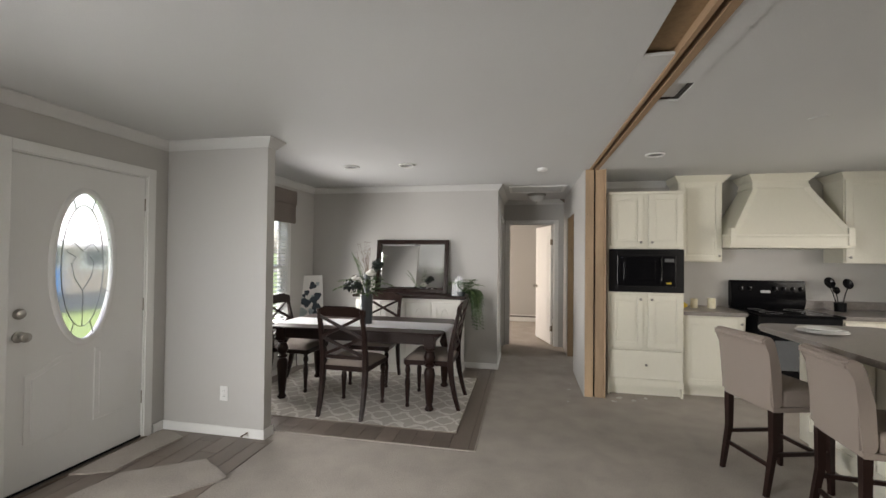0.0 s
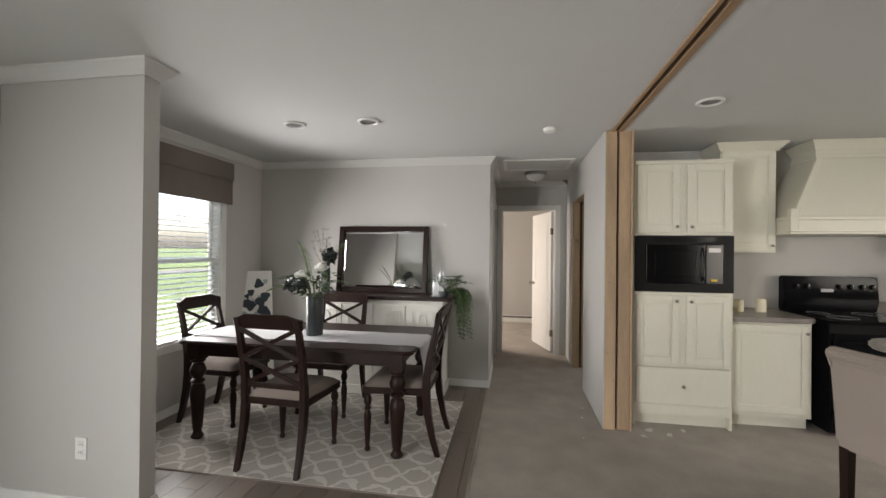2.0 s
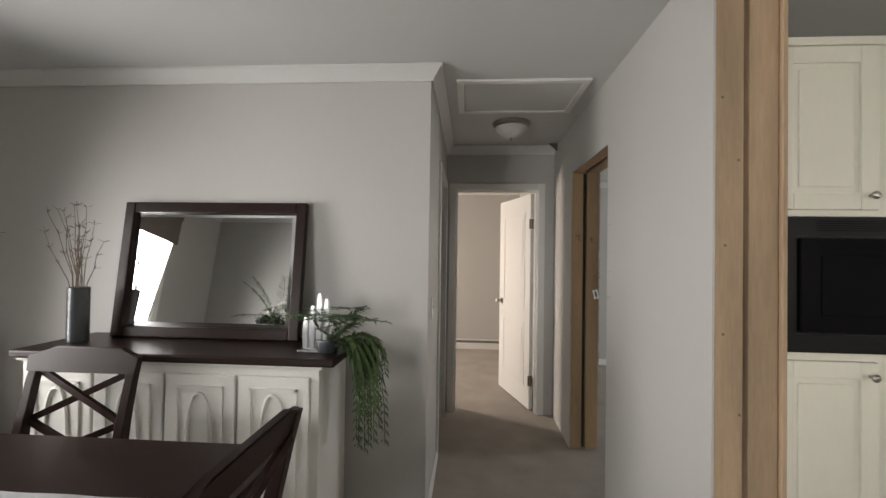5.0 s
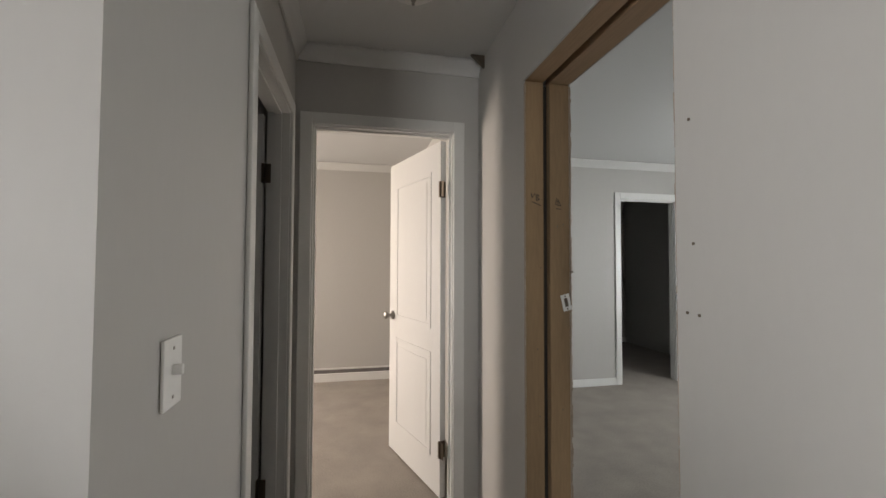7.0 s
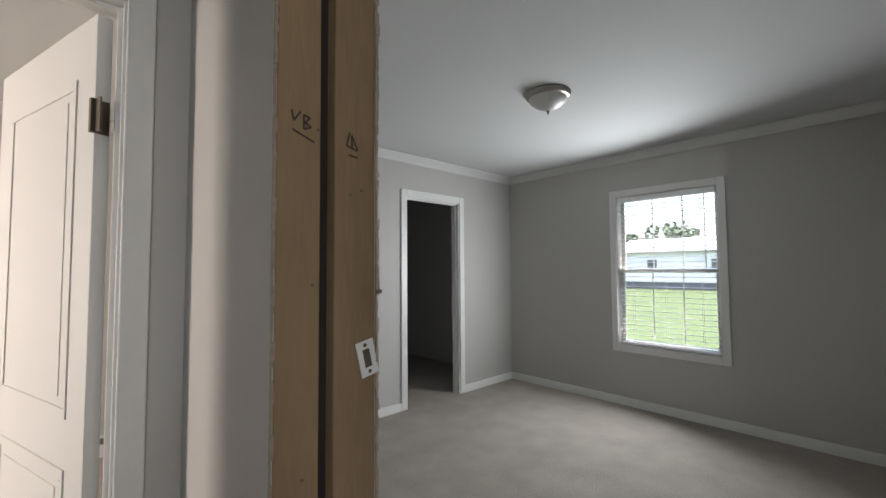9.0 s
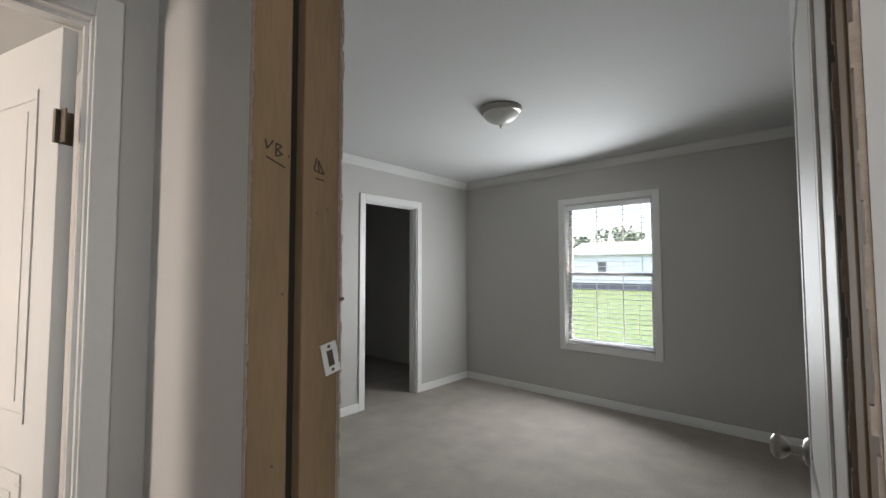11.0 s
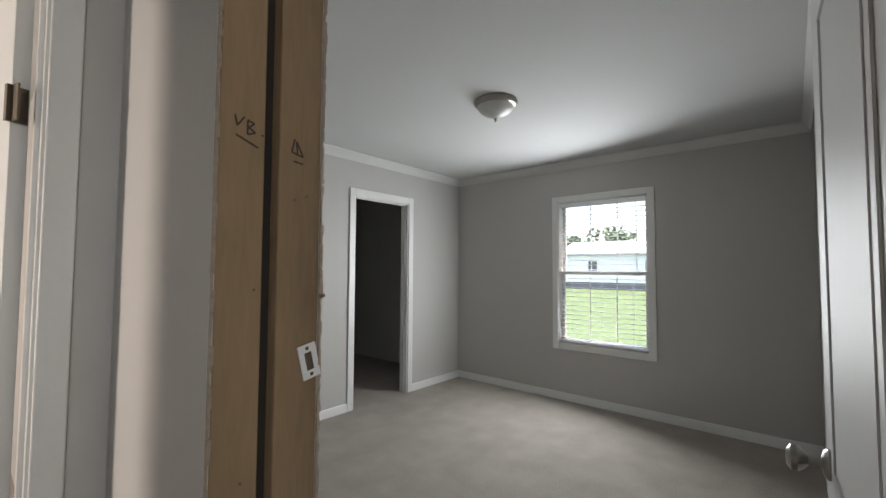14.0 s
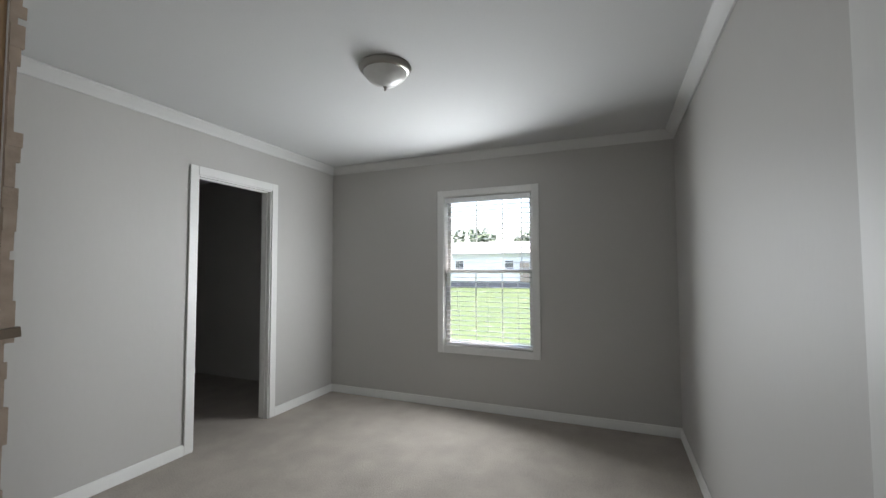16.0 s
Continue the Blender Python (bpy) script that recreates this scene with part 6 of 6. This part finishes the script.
def kitchen_things():
    for x, y, h, r in ((1.125, 5.42, 0.105, 0.036), (1.315, 5.44, 0.115, 0.040)):
        root = thing("pillar_candle", "ivory pillar candle on the worktop", "candle", pose(x, y, 0.921), "pillar candles")
        bm = bmesh.new()
        lathe(bm, [(0, 0), (r, 0), (r * 1.01, 0.004), (r, h - 0.006), (r * 0.94, h), (r * 0.80, h - 0.006), (0, h - 0.008)], seg=24, cap=False)
        part("wax", bm, WAX, root, "", True)
        bm = bmesh.new()
        tube(bm, [(0, 0, h - 0.009), (0.001, 0, h + 0.004), (0.004, 0, h + 0.010)], 0.0012, 5)
        part("wick", bm, INK, root)
    root = thing("sponge_cloth", "crumpled yellow cloth on the worktop", "cloth", pose(0.98, 5.38, 0.921))
    bm = bmesh.new()
    bmesh.ops.create_icosphere(bm, subdivisions=3, radius=1)
    for v in bm.verts:
        n = noise.noise(v.co * 2.2) * 0.35 + 1
        v.co = Vector((v.co.x * 0.055 * n, v.co.y * 0.045 * n, max(0, 0.03 + v.co.z * 0.036 * n)))
    part("cloth", bm, YELLOW, root, "", True)
    root = thing("utensil_stand", "black round-headed kitchen utensils in a small holder", "utensils", pose(2.62, 5.50, 0.921))
    bm = bmesh.new()
    lathe(bm, [(0, 0), (0.052, 0), (0.055, 0.10), (0.050, 0.10), (0.047, 0.01), (0, 0.01)], seg=24, cap=False)
    part("holder", bm, BLACKM, root, "", True)
    for a, dx, dy, h, r in ((0.3, -0.12, -0.03, 0.30, 0.062), (1.6, 0.06, -0.02, 0.29, 0.058), (2.8, -0.02, 0.03, 0.22, 0.042)):
        bm = bmesh.new()
        tube(bm, [(dx * 0.15, dy * 0.2, 0.015), (dx * 0.7, dy * 0.7, h * 0.7), (dx, dy, h - r * 0.4)], 0.005, 6)
        lathe_bm = bmesh.new()
        lathe(lathe_bm, [(0, -0.012), (r * 0.6, -0.010), (r, 0.002), (r * 0.97, 0.008), (r * 0.6, -0.002), (0, -0.004)], seg=24, cap=False)
        bmesh.ops.transform(lathe_bm, matrix=pose(dx, dy, h + r * 0.3, 74, 0, 12), verts=lathe_bm.verts[:])
        part("handle", bm, BLACKM, root, "", True)
        part("head", lathe_bm, BLACK, root, "glossy black round head", True)


def loose_carpet():
    """Cut carpet sheets lying on the planks by the front door."""
    for pts, name in (([(-3.77, 2.40), (-3.53, 2.50), (-3.49, 3.05), (-3.68, 3.12), (-3.77, 3.10)], "a"), ([(-3.46, 2.49), (-3.03, 2.78), (-2.72, 2.60), (-2.90, 2.34), (-3.30, 2.05), (-3.52, 2.02)], "b")):
        root = thing("carpet_offcut", "loose taupe carpet offcut lying on the entry planks", "carpet piece", group="carpet offcuts by the door")
        bm = bmesh.new()
        dense = []
        for (ax, ay), (bx, by) in zip(pts, pts[1:] + pts[:1]):
            for f in np.linspace(0, 1, 8, endpoint=False):
                dense.append((ax + (bx - ax) * f + 0.006 * math.sin(f * 9 + ax * 7), ay + (by - ay) * f + 0.006 * math.cos(f * 7 + ay * 5)))
        prism(bm, dense, pose(0, 0, 0.0055), 0.011)
        part("carpet_sheet", bm, CARPET, root)


def scraps():
    """Torn bits of paper and gypsum left on the carpet."""
    rnd = random.Random(4)
    for x, y, r in ((0.20, 4.86, 0.05), (0.33, 4.80, 0.04), (0.12, 4.74, 0.03), (0.47, 4.90, 0.035), (-0.30, 5.02, 0.015), (-0.26, 5.25, 0.012), (-0.35, 4.62, 0.012)):
        root = thing("paper_scrap", "torn pale drywall paper scrap on the carpet", "scrap", pose(x, y, 0.001, 0, 0, rnd.uniform(0, 360)), "scraps on the floor")
        bm = bmesh.new()
        pts = [(r * rnd.uniform(0.5, 1.2) * math.cos(a), 0.6 * r * rnd.uniform(0.5, 1.2) * math.sin(a)) for a in np.linspace(0, 6.28, 9, endpoint=False)]
        prism(bm, pts, pose(0, 0, 0), 0.004)
        for v in bm.verts:
            v.co.z += 0.012 * abs(v.co.x)
        part("sheet", bm, PAPER, root)


def planks():
    """Vinyl planks of the dining area and the entry, laid along y."""
    root = thing("floor_vinyl", "grey-brown wood-look vinyl plank floor", "vinyl floor", kind="structure")
    rnd = random.Random(8)
    w = 0.152
    bank = {}

    def lay(x0, x1, y0, y1):
        x = x0
        while x < x1 - 0.01:
            xx = min(x + w, x1)
            y = y0 - rnd.uniform(0, 1.1)
            while y < y1:
                a, b = max(y, y0), min(y + 1.22, y1)
                y += 1.22
                if b - a < 0.02:
                    continue
                key = (round(xx - x, 3), round(b - a, 2))
                if key not in bank:
                    bm = bmesh.new()
                    hx, hy = (xx - x) / 2 - 0.0012, (b - a) / 2 - 0.0012
                    lo = [(-hx, -hy), (hx, -hy), (hx, hy), (-hx, hy)]
                    v0 = [bm.verts.new((p, q, 0.0)) for p, q in lo]
                    v1 = [bm.verts.new((p * (1 - 0.0012 / hx), q * (1 - 0.0012 / hy), 0.004)) for p, q in lo]
                    bm.faces.new(v1)
                    for i in range(4):
                        bm.faces.new((v0[i], v0[(i + 1) % 4], v1[(i + 1) % 4], v1[i]))
                    bank[key] = mesh_of("plank", bm, PLANK)
                ob = new("plank", bank[key])
                ob.parent = root
                ob.location = ((x + xx) / 2, (a + b) / 2, 0.0006)
            x += w
    part("underlay", boxes((XL, -1.165, 3.335, YD, 0.0, 0.0012), (XL, -2.90, 3.27, 3.335, 0.0, 0.0012), (XL, -2.76, 1.95, 3.17, 0.0, 0.0012)), JOINT, root, "dark joints between planks")
    lay(XL, -1.165, 3.335, YD)
    lay(XL, -2.76, 1.95, 3.165)
    bm = bmesh.new()
    tube(bm, [(-1.162, 3.335, 0.002), (-1.162, YD, 0.002)], 0.006, 6)
    tube(bm, [(-1.162, 3.333, 0.002), (-2.76, 3.333, 0.002)], 0.006, 6)
    part("carpet_tuck", bm, CARPET, root, "rolled carpet edge along the planks")


tall_cabinet()
wall_cabinet(0.945, 1.402, 1.36, 1, "cream wall cabinet with one framed door and crown")
wall_cabinet(2.580, 3.60, 2.62, 2, "cream wall cabinet with two framed doors and crown")
range_hood()
base_run()
cooker()
island()
stool = bar_stool(pose(0.90, 3.39, 0, 0, 0, -75))
copy_thing(stool, pose(1.06, 2.74, 0, 0, 0, -95))
kitchen_things()
loose_carpet()
scraps()
planks()
